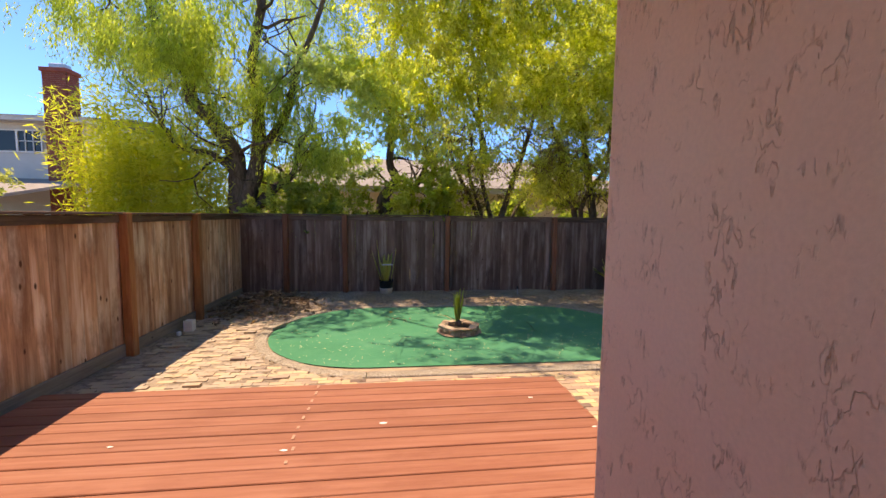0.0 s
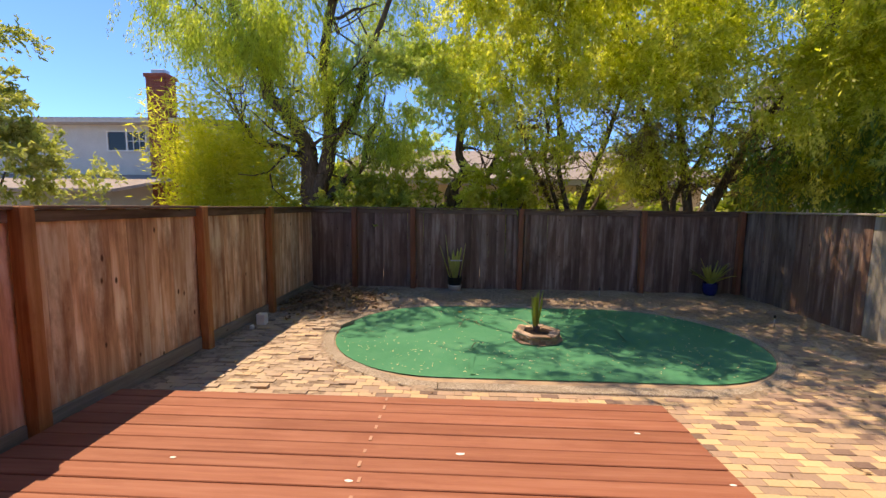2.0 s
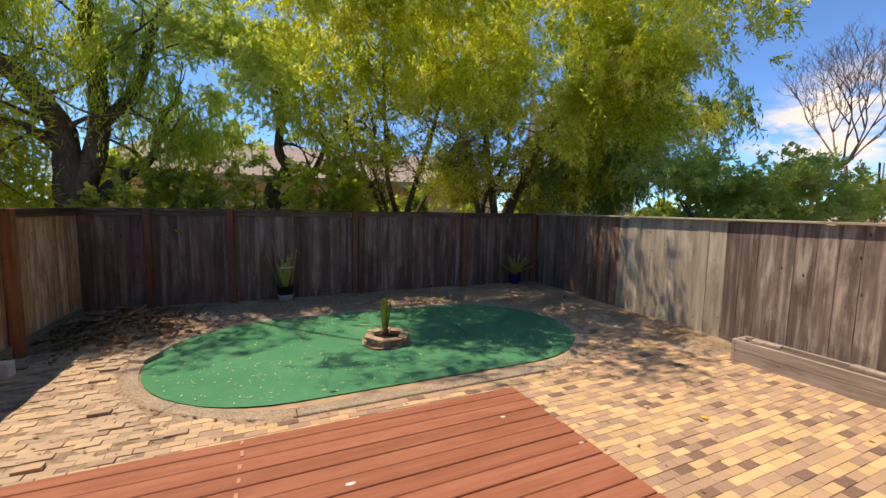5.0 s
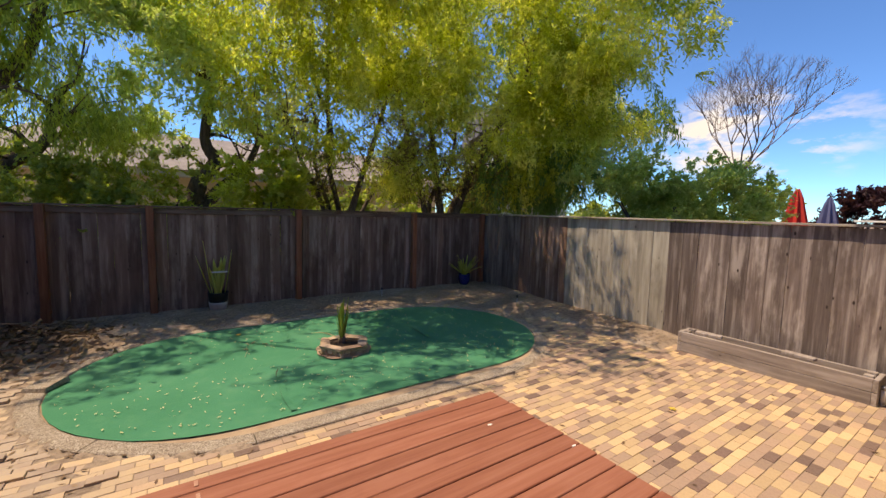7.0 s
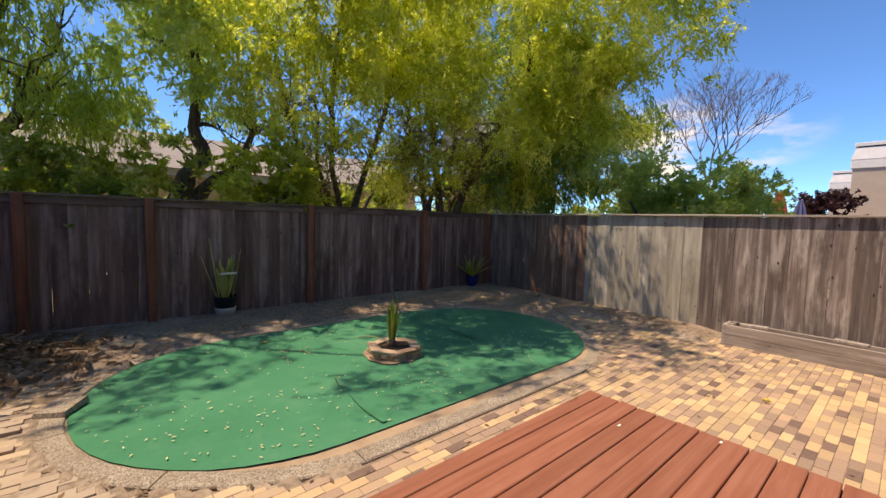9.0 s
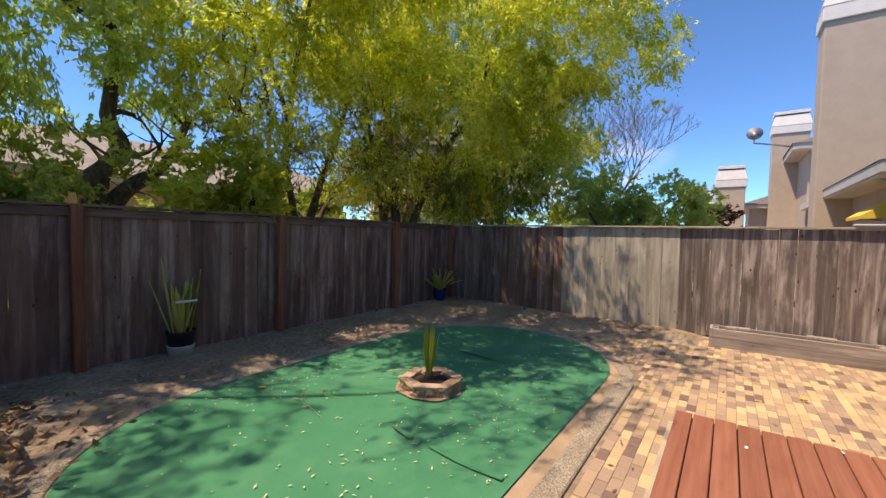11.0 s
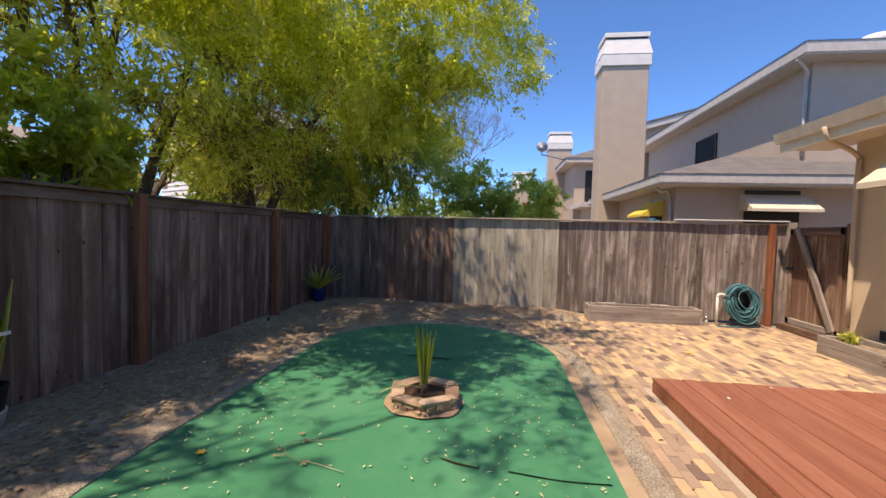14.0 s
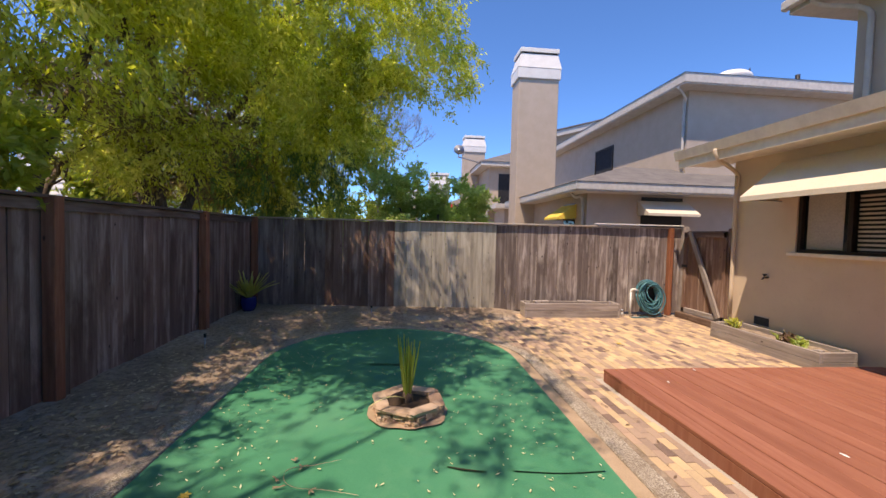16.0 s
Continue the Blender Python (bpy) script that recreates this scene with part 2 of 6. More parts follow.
SHINGLE_TAN = plain("wood shakes, weathered", (0.24, 0.21, 0.185), (0.36, 0.32, 0.285), 3.0, 0.9, 0.6, 24)
AWNING = plain("cream canvas", (0.64, 0.57, 0.46), (0.71, 0.64, 0.52), 2.5, 0.8, 0.08, 90)
AWNING_YELLOW = plain("yellow canvas", (0.70, 0.50, 0.08), (0.78, 0.58, 0.12), 2.5, 0.8, 0.08, 90)
BRONZE = plain("bronze anodised frame", (0.035, 0.025, 0.02), (0.055, 0.04, 0.03), 9.0, 0.4, 0.03, 80, 0.5)
BLIND = plain("window blinds", (0.40, 0.385, 0.36), (0.48, 0.465, 0.44), 4.0, 0.7, 0.05, 40)
RED_BRICK = plain("red brick face", (0.22, 0.06, 0.045), (0.32, 0.10, 0.07), 6.0, 0.9, 0.4, 60)
MORTAR = plain("grey mortar", (0.26, 0.22, 0.19), (0.36, 0.31, 0.27), 8.0, 0.95, 0.4, 90)
METAL = plain("dull galvanised metal", (0.35, 0.36, 0.37), (0.48, 0.49, 0.5), 8.0, 0.4, 0.05, 60, 0.8)
DARK_METAL = plain("dark metal", (0.02, 0.02, 0.022), (0.05, 0.05, 0.055), 8.0, 0.5, 0.05, 60, 0.5)
HOSE = plain("teal rubber hose", (0.045, 0.17, 0.21), (0.085, 0.25, 0.29), 12.0, 0.45, 0.05, 80)
PVC = plain("white plastic pipe", (0.68, 0.67, 0.63), (0.78, 0.77, 0.73), 8.0, 0.4, 0.03, 60)
BLUE_GLAZE = plain("cobalt blue glaze", (0.006, 0.011, 0.09), (0.010, 0.02, 0.15), 5.0, 0.18, 0.03, 40, 0.0, 0.6)
MATT_DARK = plain("matt dark grey", (0.035, 0.04, 0.048), (0.055, 0.06, 0.07), 9.0, 0.95, 0.05, 90, 0.0, 0.05)
POT_WHITE = plain("dirty white plastic", (0.42, 0.40, 0.37), (0.60, 0.58, 0.54), 6.0, 0.6, 0.05, 60)
POT_BLACK = plain("black nursery plastic", (0.012, 0.012, 0.012), (0.03, 0.028, 0.026), 6.0, 0.5, 0.05, 60)
RED_CLOTH = plain("red canvas", (0.50, 0.03, 0.03), (0.62, 0.06, 0.05), 5.0, 0.8, 0.05, 60)
BLUE_CLOTH = plain("blue grey canvas", (0.09, 0.10, 0.22), (0.14, 0.16, 0.30), 5.0, 0.8, 0.05, 60)
STONE = Nodes("stacked ledge stone")
_v = STONE.coords("Object", (1, 1, 1), shuffle=True)
_t = STONE.ramp(STONE.add("ShaderNodeObjectInfo").outputs["Random"], [(0.0, (0.34, 0.20, 0.13)), (0.35, (0.46, 0.31, 0.21)), (0.7, (0.54, 0.40, 0.29)), (1.0, (0.40, 0.24, 0.17))])
_f = STONE.noise(_v, 40.0, 5.0)
STONE.bump(_f, 0.6, 0.006)
STONE = STONE.done(STONE.mix(0.35, _t, STONE.ramp(_f, [(0.3, (0.20, 0.12, 0.08)), (0.7, (0.62, 0.48, 0.36))])), 0.9)


def bark_material(name, a, b):
    n = Nodes(name)
    v = n.coords("Object", (1, 1, 0.25))
    f = n.noise(v, 22.0, 6.0, 0.65)
    n.bump(f, 0.9, 0.02)
    return n.done(n.ramp(f, [(0.3, a), (0.7, b)]), 0.95, 0.0, 0.1)


BARK = bark_material("rough grey brown bark", (0.055, 0.038, 0.027), (0.19, 0.145, 0.11))
BARK_PALE = bark_material("pale grey twigs", (0.15, 0.115, 0.10), (0.30, 0.25, 0.22))
DEAD = bark_material("dead wood and bark chips", (0.11, 0.075, 0.05), (0.34, 0.25, 0.175))


def leaf_material(name, dark, mid, light, through=0.45):
    """Leaves that let some light through, each with a tone of its own."""
    n = Nodes(name)
    rnd = n.add("ShaderNodeNewGeometry").outputs["Random Per Island"]
    col = n.ramp(rnd, [(0.0, dark), (0.5, mid), (0.85, mid), (1.0, light)])
    # Noise patches paint sunlit sprays and dark recesses into the leaf colour.
    clump = n.noise(n.coords("Object"), 1.1, 3.0)
    col = n.mix(n.ramp(clump, [(0.48, (0, 0, 0)), (0.64, (0.75, 0.75, 0.75))]), col, light)
    col = n.mix(n.ramp(n.noise(n.coords("Object"), 0.7, 2.0), [(0.36, (0.6, 0.6, 0.6)), (0.50, (0, 0, 0))]), col, dark)
    n.done(col, 0.55, 0.0, 0.3)
    tr = n.add("ShaderNodeBsdfTranslucent")
    n.join(n.mix(1.0, col, (1.18, 1.24, 0.58), "MULTIPLY"), tr.inputs["Color"])
    mx = n.add("ShaderNodeMixShader", Fac=through)
    n.join(n.bsdf.outputs[0], mx.inputs[1])
    n.join(tr.outputs[0], mx.inputs[2])
    n.join(mx.outputs[0], n.tree.nodes["Material Output"].inputs["Surface"])
    return n.mat


LEAF_BROAD = leaf_material("olive green leaves", (0.30, 0.35, 0.06), (0.58, 0.61, 0.12), (0.92, 0.88, 0.40), 0.70)
LEAF_PEPPER = leaf_material("fine grey green leaves", (0.22, 0.31, 0.07), (0.44, 0.53, 0.13), (0.68, 0.72, 0.24), 0.68)
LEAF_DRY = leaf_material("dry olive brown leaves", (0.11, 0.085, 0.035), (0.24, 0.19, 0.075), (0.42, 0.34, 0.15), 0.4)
LEAF_BAMBOO = leaf_material("yellow green bamboo leaves", (0.42, 0.46, 0.06), (0.62, 0.61, 0.09), (0.80, 0.75, 0.16), 0.65)
LEAF_SHRUB = leaf_material("dark green shrub leaves", (0.20, 0.27, 0.06), (0.40, 0.47, 0.11), (0.64, 0.66, 0.20), 0.55)
LEAF_BUSH = leaf_material("fresh green bush leaves", (0.32, 0.43, 0.14), (0.52, 0.62, 0.24), (0.76, 0.80, 0.44), 0.6)
LEAF_BLUE = leaf_material("cool green leaves", (0.09, 0.18, 0.07), (0.16, 0.29, 0.10), (0.28, 0.40, 0.14), 0.55)
LEAF_PALE = leaf_material("pale silvery green leaves", (0.24, 0.29, 0.10), (0.42, 0.46, 0.18), (0.64, 0.64, 0.32), 0.5)
LEAF_PURPLE = leaf_material("dark purple leaves", (0.03, 0.012, 0.018), (0.055, 0.02, 0.03), (0.09, 0.04, 0.045))
LEAF_SPIKE = leaf_material("striped spiky leaves", (0.42, 0.44, 0.11), (0.72, 0.70, 0.24), (0.88, 0.84, 0.48), 0.55)
LEAF_YUCCA = leaf_material("bright green straps", (0.32, 0.42, 0.09), (0.50, 0.56, 0.15), (0.70, 0.70, 0.28), 0.6)
LITTER = leaf_material("dry fallen leaves", (0.50, 0.44, 0.22), (0.68, 0.64, 0.36), (0.82, 0.80, 0.56), 0.1)
LITTER_TAN = leaf_material("tan fallen leaves", (0.26, 0.17, 0.11), (0.44, 0.33, 0.22), (0.66, 0.54, 0.40), 0.1)
LITTER_BROWN = leaf_material("brown fallen leaves", (0.10, 0.06, 0.035), (0.22, 0.14, 0.085), (0.42, 0.30, 0.20), 0.1)


def glass_material():
    n = Nodes("dark window glass")
    n.bsdf.inputs["Roughness"].default_value = 0.03
    n.bsdf.inputs["Base Color"].default_value = (0.02, 0.024, 0.028, 1)
    n.bsdf.inputs["Specular IOR Level"].default_value = 0.4
    return n.mat


GLASS = glass_material()


# ---- building helpers ----
def mesh_of(name, verts, faces, material, smooth=False):
    me = bpy.data.meshes.new(name)
    me.from_pydata(verts, [], faces)
    me.materials.append(material)
    if smooth:
        me.shade_smooth()
    me.update()
    return me


def thing(name, at, label, category, group="", kind="", turn=0.0):
    ob = new(name)
    ob.empty_display_size = 0.2
    ob.matrix_basis = pose(*at, 0, 0, turn)
    return tagged(ob, label, category, group, kind)


def part(name, data, material=None, parent=None, label="", smooth=False, at=None):
    """Links a bmesh or a mesh as one object under a thing or a part."""
    if isinstance(data, bmesh.types.BMesh):
        me = bpy.data.meshes.new(name)
        data.to_mesh(me)
        data.free()
        me.materials.append(material)
        if smooth:
            me.shade_smooth()
        data = me
    ob = new(name, data)
    ob.parent = parent
    if at is not None:
        ob.matrix_basis = at
    if label:
        ob["label"] = label
    return ob


def box(x0, y0, z0, x1, y1, z1, bevel=0.0, bm=None, segments=1):
    """A box between two corners, with worn edges; into bm where one is given."""
    own = bmesh.new()
    bmesh.ops.create_cube(own, size=1.0)
    for v in own.verts:
        v.co = Vector(((x0 + x1) / 2 + v.co.x * (x1 - x0), (y0 + y1) / 2 + v.co.y * (y1 - y0), (z0 + z1) / 2 + v.co.z * (z1 - z0)))
    if bevel:
        bmesh.ops.bevel(own, geom=list(own.edges), offset=bevel, segments=segments, affect="EDGES", profile=0.6)
    if bm is None:
        return own
    me = bpy.data.meshes.new("tmp")
    own.to_mesh(me)
    own.free()
    bm.from_mesh(me)
    bpy.data.meshes.remove(me)
    return bm


def prism(points, z0, z1, axis="z"):
    """A solid between two levels over an outline of (a, b) points; axis names the direction of the levels."""
    def at(p, h):
        return {"z": (p[0], p[1], h), "y": (p[0], h, p[1]), "x": (h, p[0], p[1])}[axis]
    bm = bmesh.new()
    low = [bm.verts.new(at(p, z0)) for p in points]
    top = [bm.verts.new(at(p, z1)) for p in points]
    k = len(points)
    bm.faces.new(low[::-1])
    bm.faces.new(top)
    for i in range(k):
        bm.faces.new((low[i], low[(i + 1) % k], top[(i + 1) % k], top[i]))
    bmesh.ops.recalc_face_normals(bm, faces=bm.faces[:])
    return bm


def solid(corners_low, corners_high):
    """A closed solid between two loops of the same number of points."""
    bm = bmesh.new()
    low = [bm.verts.new(p) for p in corners_low]
    top = [bm.verts.new(p) for p in corners_high]
    k = len(low)
    bm.faces.new(low[::-1])
    bm.faces.new(top)
    for i in range(k):
        bm.faces.new((low[i], low[(i + 1) % k], top[(i + 1) % k], top[i]))
    bmesh.ops.recalc_face_normals(bm, faces=bm.faces[:])
    return bm


def tube_data(points, radii, sides=8, wobble=0.0, rnd=random):
    """Vertices and faces of a tapered tube along points."""
    verts, faces = [], []
    pts = [Vector(p) for p in points]
    side = Vector((1, 0, 0))
    for i, p in enumerate(pts):
        d = (pts[min(i + 1, len(pts) - 1)] - pts[max(i - 1, 0)]).normalized()
        side = (side - d * side.dot(d))
        if side.length < 1e-4:
            side = d.orthogonal()
        side.normalize()
        other = d.cross(side)
        for k in range(sides):
            a = 2 * math.pi * k / sides
            r = radii[i] * (1 + wobble * (rnd.random() - 0.5))
            verts.append(tuple(p + side * math.cos(a) * r + other * math.sin(a) * r))
    for i in range(len(pts) - 1):
        for k in range(sides):
            a, b = i * sides + k, i * sides + (k + 1) % sides
            faces.append((a, b, b + sides, a + sides))
    faces.append(tuple(range(sides))[::-1])
    faces.append(tuple(range((len(pts) - 1) * sides, len(pts) * sides)))
    return verts, faces


def tubes_mesh(name, runs, material, sides=8, wobble=0.0, seed=1):
    """Several tubes as one mesh: runs of (points, radii)."""
    rnd = random.Random(seed)
    verts, faces = [], []
    for points, radii in runs:
        v, f = tube_data(points, radii, sides, wobble, rnd)
        base = len(verts)
        verts += v
        faces += [tuple(i + base for i in q) for q in f]
    return mesh_of(name, verts, faces, material, True)


def smooth_run(points, steps=4):
    """A smooth curve through points."""
    pts = [Vector(p) for p in points]
    out = []
    for i in range(len(pts) - 1):
        a, b = pts[max(i - 1, 0)], pts[i]
        c, d = pts[i + 1], pts[min(i + 2, len(pts) - 1)]
        for s in range(steps):
            t = s / steps
            out.append(0.5 * (2 * b + (c - a) * t + (2 * a - 5 * b + 4 * c - d) * t * t + (3 * b - a - 3 * c + d) * t ** 3))
    out.append(pts[-1])
    return out


def blades_mesh(name, centres, ways, length, width, material, bend=0.0, seed=0, flat=0.0):
    """Many small pointed leaves in one mesh: four corners each, folded along the middle where bend is given; flat turns their faces to the sky."""
    rng = np.random.default_rng(seed)
    k = len(centres)
    ways = ways / np.linalg.norm(ways, axis=1, keepdims=True)
    other = np.cross(ways, rng.normal(size=(k, 3)) + np.array([0, 0, 2.2]) * flat)
    other /= np.linalg.norm(other, axis=1, keepdims=True) + 1e-9
    size = rng.uniform(0.65, 1.35, (k, 1))
    L, W = length * size, width * size
    normal = np.cross(ways, other)
    a = centres - ways * L * 0.5
    b = centres + other * W * 0.5 + normal * bend * W
    c = centres + ways * L * 0.5
    d = centres - other * W * 0.5 + normal * bend * W
    verts = np.stack([a, b, c, d], 1).reshape(-1, 3)
    me = bpy.data.meshes.new(name)
    me.vertices.add(4 * k)
    me.vertices.foreach_set("co", verts.astype(np.float32).ravel())
    me.loops.add(4 * k)
    me.loops.foreach_set("vertex_index", np.arange(4 * k, dtype=np.int32))
    me.polygons.add(k)
    me.polygons.foreach_set("loop_start", np.arange(0, 4 * k, 4, dtype=np.int32))
    me.materials.append(material)
    me.update(calc_edges=True)
    return me


def crown_mesh(name, blobs, count, length, width, material, droop=0.3, clump=0.28, per=90, seed=1, shell=0.55, strand=0.0, spread=0.3):
    """A crown of leafy sprays: boughs on blobs of (x, y, z, rx, ry, rz), clumps round each bough, leaves along the twigs of each clump; strand hangs the twigs down in tresses."""
    rng = np.random.default_rng(seed)
    blobs = np.array(blobs, float)
    area = blobs[:, 3] * blobs[:, 4] + blobs[:, 4] * blobs[:, 5] + blobs[:, 3] * blobs[:, 5]
    n_clump = max(1, count // per)
    n_bough = max(1, n_clump // 11)
    pick = rng.choice(len(blobs), n_bough, p=area / area.sum())
    d = rng.normal(size=(n_bough, 3))
    d /= np.linalg.norm(d, axis=1, keepdims=True)
    r = np.where(rng.random((n_bough, 1)) < 0.72, rng.uniform(0.82, 1.06, (n_bough, 1)), rng.uniform(shell * 0.6, 0.85, (n_bough, 1)))
    bough = blobs[pick, :3] + d * r * blobs[pick, 3:]
    out = d * blobs[pick, 3:]
    out /= np.linalg.norm(out, axis=1, keepdims=True)
    own = rng.integers(0, n_bough, n_clump)
    centre = bough[own] + rng.normal(size=(n_clump, 3)) * np.array([1, 1, 0.6]) * spread
    twigs = 7
    t = out[own][:, None, :] * 0.55 + rng.normal(size=(n_clump, twigs, 3)) * 0.7 + np.array([0, 0, 0.15])
    t /= np.linalg.norm(t, axis=2, keepdims=True)
    if strand:
        t = t * 0.5 + np.array([0, 0, -1.4]) * strand
        t /= np.linalg.norm(t, axis=2, keepdims=True)
    reach = clump * rng.uniform(0.8, 2.0, (n_clump, twigs)) * (1 + strand)
    idx = np.repeat(np.arange(n_clump), per)
    tw = rng.integers(0, twigs, len(idx))
    f = rng.uniform(0.1, 1.0, (len(idx), 1))
    way = t[idx, tw]
    go = f * reach[idx, tw][:, None]
    pts = centre[idx] + way * go + np.array([0, 0, -1.0]) * droop * 0.5 * f * go + rng.normal(size=(len(idx), 3)) * clump * 0.12
    ways = way * 0.8 + rng.normal(size=(len(idx), 3)) * 0.55 + np.array([0, 0, -1.0]) * droop * 0.7
    return blades_mesh(name, pts, ways, length, width, material, 0.15, seed + 7, 0.3)


def side_shoots(run, radius, count, reach, seed, lift=0.35):
    """Thin boughs that fork from a limb."""
    rnd = random.Random(seed)
    runs = []
    for _ in range(count):
        k = rnd.randrange(len(run) // 3, len(run))
        p = Vector(run[k])
        d = Vector((rnd.uniform(-1, 1), rnd.uniform(-1, 1), rnd.uniform(-0.3, 1) * 0.8 + lift)).normalized()
        pts = [p]
        for _ in range(5):
            d = (d + Vector((rnd.uniform(-1, 1), rnd.uniform(-1, 1), rnd.uniform(-0.7, 0.7))) * 0.6).normalized()
            pts.append(pts[-1] + d * reach * rnd.uniform(0.12, 0.26))
        r0 = radius * rnd.uniform(0.14, 0.36)
        runs.append((pts, [r0 * (1 - 0.17 * i) for i in range(6)]))
        q, e = pts[3], Vector((rnd.uniform(-1, 1), rnd.uniform(-1, 1), rnd.uniform(-0.5, 1))).normalized()
        runs.append(([q, q + e * reach * 0.2, q + e * reach * 0.4 + Vector((0, 0, 0.1))], [r0 * 0.45, r0 * 0.3, r0 * 0.15]))
    return runs


def tree(name, at, label, limbs, blobs, leaves, material, length, width, bark=None, shoots=5, reach=1.2, seed=1, category="tree", group="", dry=None, **crown):
    """A tree: limbs of (points, first radius, last radius) from its foot, forking boughs and a crown of leaves."""
    root = thing(name, at, label, category, group)
    runs = []
    for i, (pts, r0, r1) in enumerate(limbs):
        run = smooth_run(pts)
        k = len(run) - 1
        runs.append((run, [r0 + (r1 - r0) * (j / k) ** 0.8 for j in range(k + 1)]))
        runs += side_shoots(run, (r0 + r1) / 2, shoots, reach, seed * 31 + i)
    part("trunk", tubes_mesh("trunk", runs, bark or BARK, 7, 0.25, seed), parent=root)
    part("crown", crown_mesh("crown", blobs, leaves, length, width, material, seed=seed, **crown), parent=root)
    if dry:
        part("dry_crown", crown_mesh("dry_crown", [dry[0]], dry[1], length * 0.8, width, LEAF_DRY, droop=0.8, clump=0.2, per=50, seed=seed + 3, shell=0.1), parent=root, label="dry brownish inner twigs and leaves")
    return root


# ---- clouds, far off ----
def cloud_material():
    n = Nodes("thin white cloud")
    v = n.coords("Generated", (1.0, 1.0, 1.0))
    f = n.noise(n.coords("Generated", (2.2, 2.2, 3.4)), 1.6, 7.0, 0.6)
    grad = n.add("ShaderNodeTexGradient")
    grad.gradient_type = "SPHERICAL"
    m = n.add("ShaderNodeMapping")
    m.inputs["Location"].default_value = (-1.0, -1.0, -1.0)
    m.inputs["Scale"].default_value = (2.0, 2.0, 2.0)
    n.join(v, m.inputs["Vector"])
    n.join(m.outputs[0], grad.inputs["Vector"])
    fac = n.mix(1.0, n.ramp(f, [(0.46, (0, 0, 0)), (0.60, (1, 1, 1))]), n.ramp(grad.outputs["Fac"], [(0.0, (0, 0, 0)), (0.45, (1, 1, 1))]), "MULTIPLY")
    em = n.add("ShaderNodeEmission", Strength=0.4)
    em.inputs["Color"].default_value = (0.95, 0.97, 1.0, 1)
    tr = n.add("ShaderNodeBsdfTransparent")
    mx = n.add("ShaderNodeMixShader")
    n.join(fac, mx.inputs[0])
    n.join(tr.outputs[0], mx.inputs[1])
    n.join(em.outputs[0], mx.inputs[2])
    n.join(mx.outputs[0], n.tree.nodes["Material Output"].inputs["Surface"])
    return n.mat


CLOUD = cloud_material()


def cloud(bearing, elevation, wide, high):
    """A thin bank of cloud on a slightly bowed sheet, 900 m away."""
    far = 900.0
    verts, faces = [], []
    for j in range(7):
        for i in range(13):
            a = radians(bearing + wide * (i / 12 - 0.5))
            e = radians(elevation + high * (j / 6 - 0.5))
            d = far + 6 * math.sin(i * 1.3 + j)
            verts.append((d * math.sin(a) * math.cos(e), d * math.cos(a) * math.cos(e), d * math.sin(e)))
    for j in range(6):
        for i in range(12):
            k = j * 13 + i
            faces.append((k, k + 1, k + 14, k + 13))
    ob = new("cloud", mesh_of("cloud", verts, faces, CLOUD, True))
    tagged(ob, "thin white bank of cloud low in the blue sky", "cloud", kind="structure")
    ob.visible_shadow = False


cloud(73, 9.0, 34, 14)
cloud(-41, 24.0, 9, 5)


# ---- ground and the yard's floor ----
def grid_mesh(name, x0, y0, x1, y1, step, height, material, keep=None):
    nx, ny = max(1, round((x1 - x0) / step)), max(1, round((y1 - y0) / step))
    verts, faces = [], []
    for j in range(ny + 1):
        for i in range(nx + 1):
            x, y = x0 + (x1 - x0) * i / nx, y0 + (y1 - y0) * j / ny
            verts.append((x, y, height(x, y)))
    for j in range(ny):
        for i in range(nx):
            a = j * (nx + 1) + i
            cx, cy = x0 + (x1 - x0) * (i + 0.5) / nx, y0 + (y1 - y0) * (j + 0.5) / ny
            if keep is None or keep(cx, cy):
                faces.append((a, a + 1, a + nx + 2, a + nx + 1))
    return mesh_of(name, verts, faces, material, True)


FENCE_TOP = 1.68
LEFT_X, BACK_Y = -3.13, 8.47


def right_x(y):
    """The side fence runs a few degrees off the back fence's square."""
    return 4.86 + 0.068 * (y - 0.8)


GREEN_X0, GREEN_X1, GREEN_Y, GREEN_R = -0.32, 2.27, 5.77, 1.43


def to_green(x, y):
    """The distance outside the edge of the turf (negative on it)."""
    cx = min(max(x, GREEN_X0), GREEN_X1)
    return math.hypot(x - cx, y - GREEN_Y) - GREEN_R


def sand_gap(x, y):
    """The width of the bare strip between turf and rim: only along the deck's side."""
    if y > GREEN_Y:
        return 0.0
    f = min(max((x + 1.2) / 0.88, 0), 1) * min(max((3.2 - x) / 0.93, 0), 1)
    return 0.105 * f * f * (3 - 2 * f)


def rim_out(x, y):
    """How far the rim's outer edge lies from the turf."""
    return sand_gap(x, y) + 0.165


def green_edge(out, steps=22):
    """The turf's outline, pushed outwards by out(x, y)."""
    if isinstance(out, float):
        flat = out
        out = lambda x, y: flat
    pts = []
    for mid, start in ((GREEN_X1, -math.pi / 2), (GREEN_X0, math.pi / 2)):
        for k in range(steps + 1):
            a = start + math.pi * k / steps
            c, d = math.cos(a), math.sin(a)
            q = GREEN_R + out(mid + GREEN_R * c, GREEN_Y + GREEN_R * d)
            pts.append((mid + q * c, GREEN_Y + q * d))
    return pts


ground = new("ground", mesh_of("ground", [(-900, -900, -0.06), (900, -900, -0.06), (900, 900, -0.06), (-900, 900, -0.06)], [(0, 1, 2, 3)], SOIL))
tagged(ground, "dry brown earth beyond the yard", "ground", kind="structure")

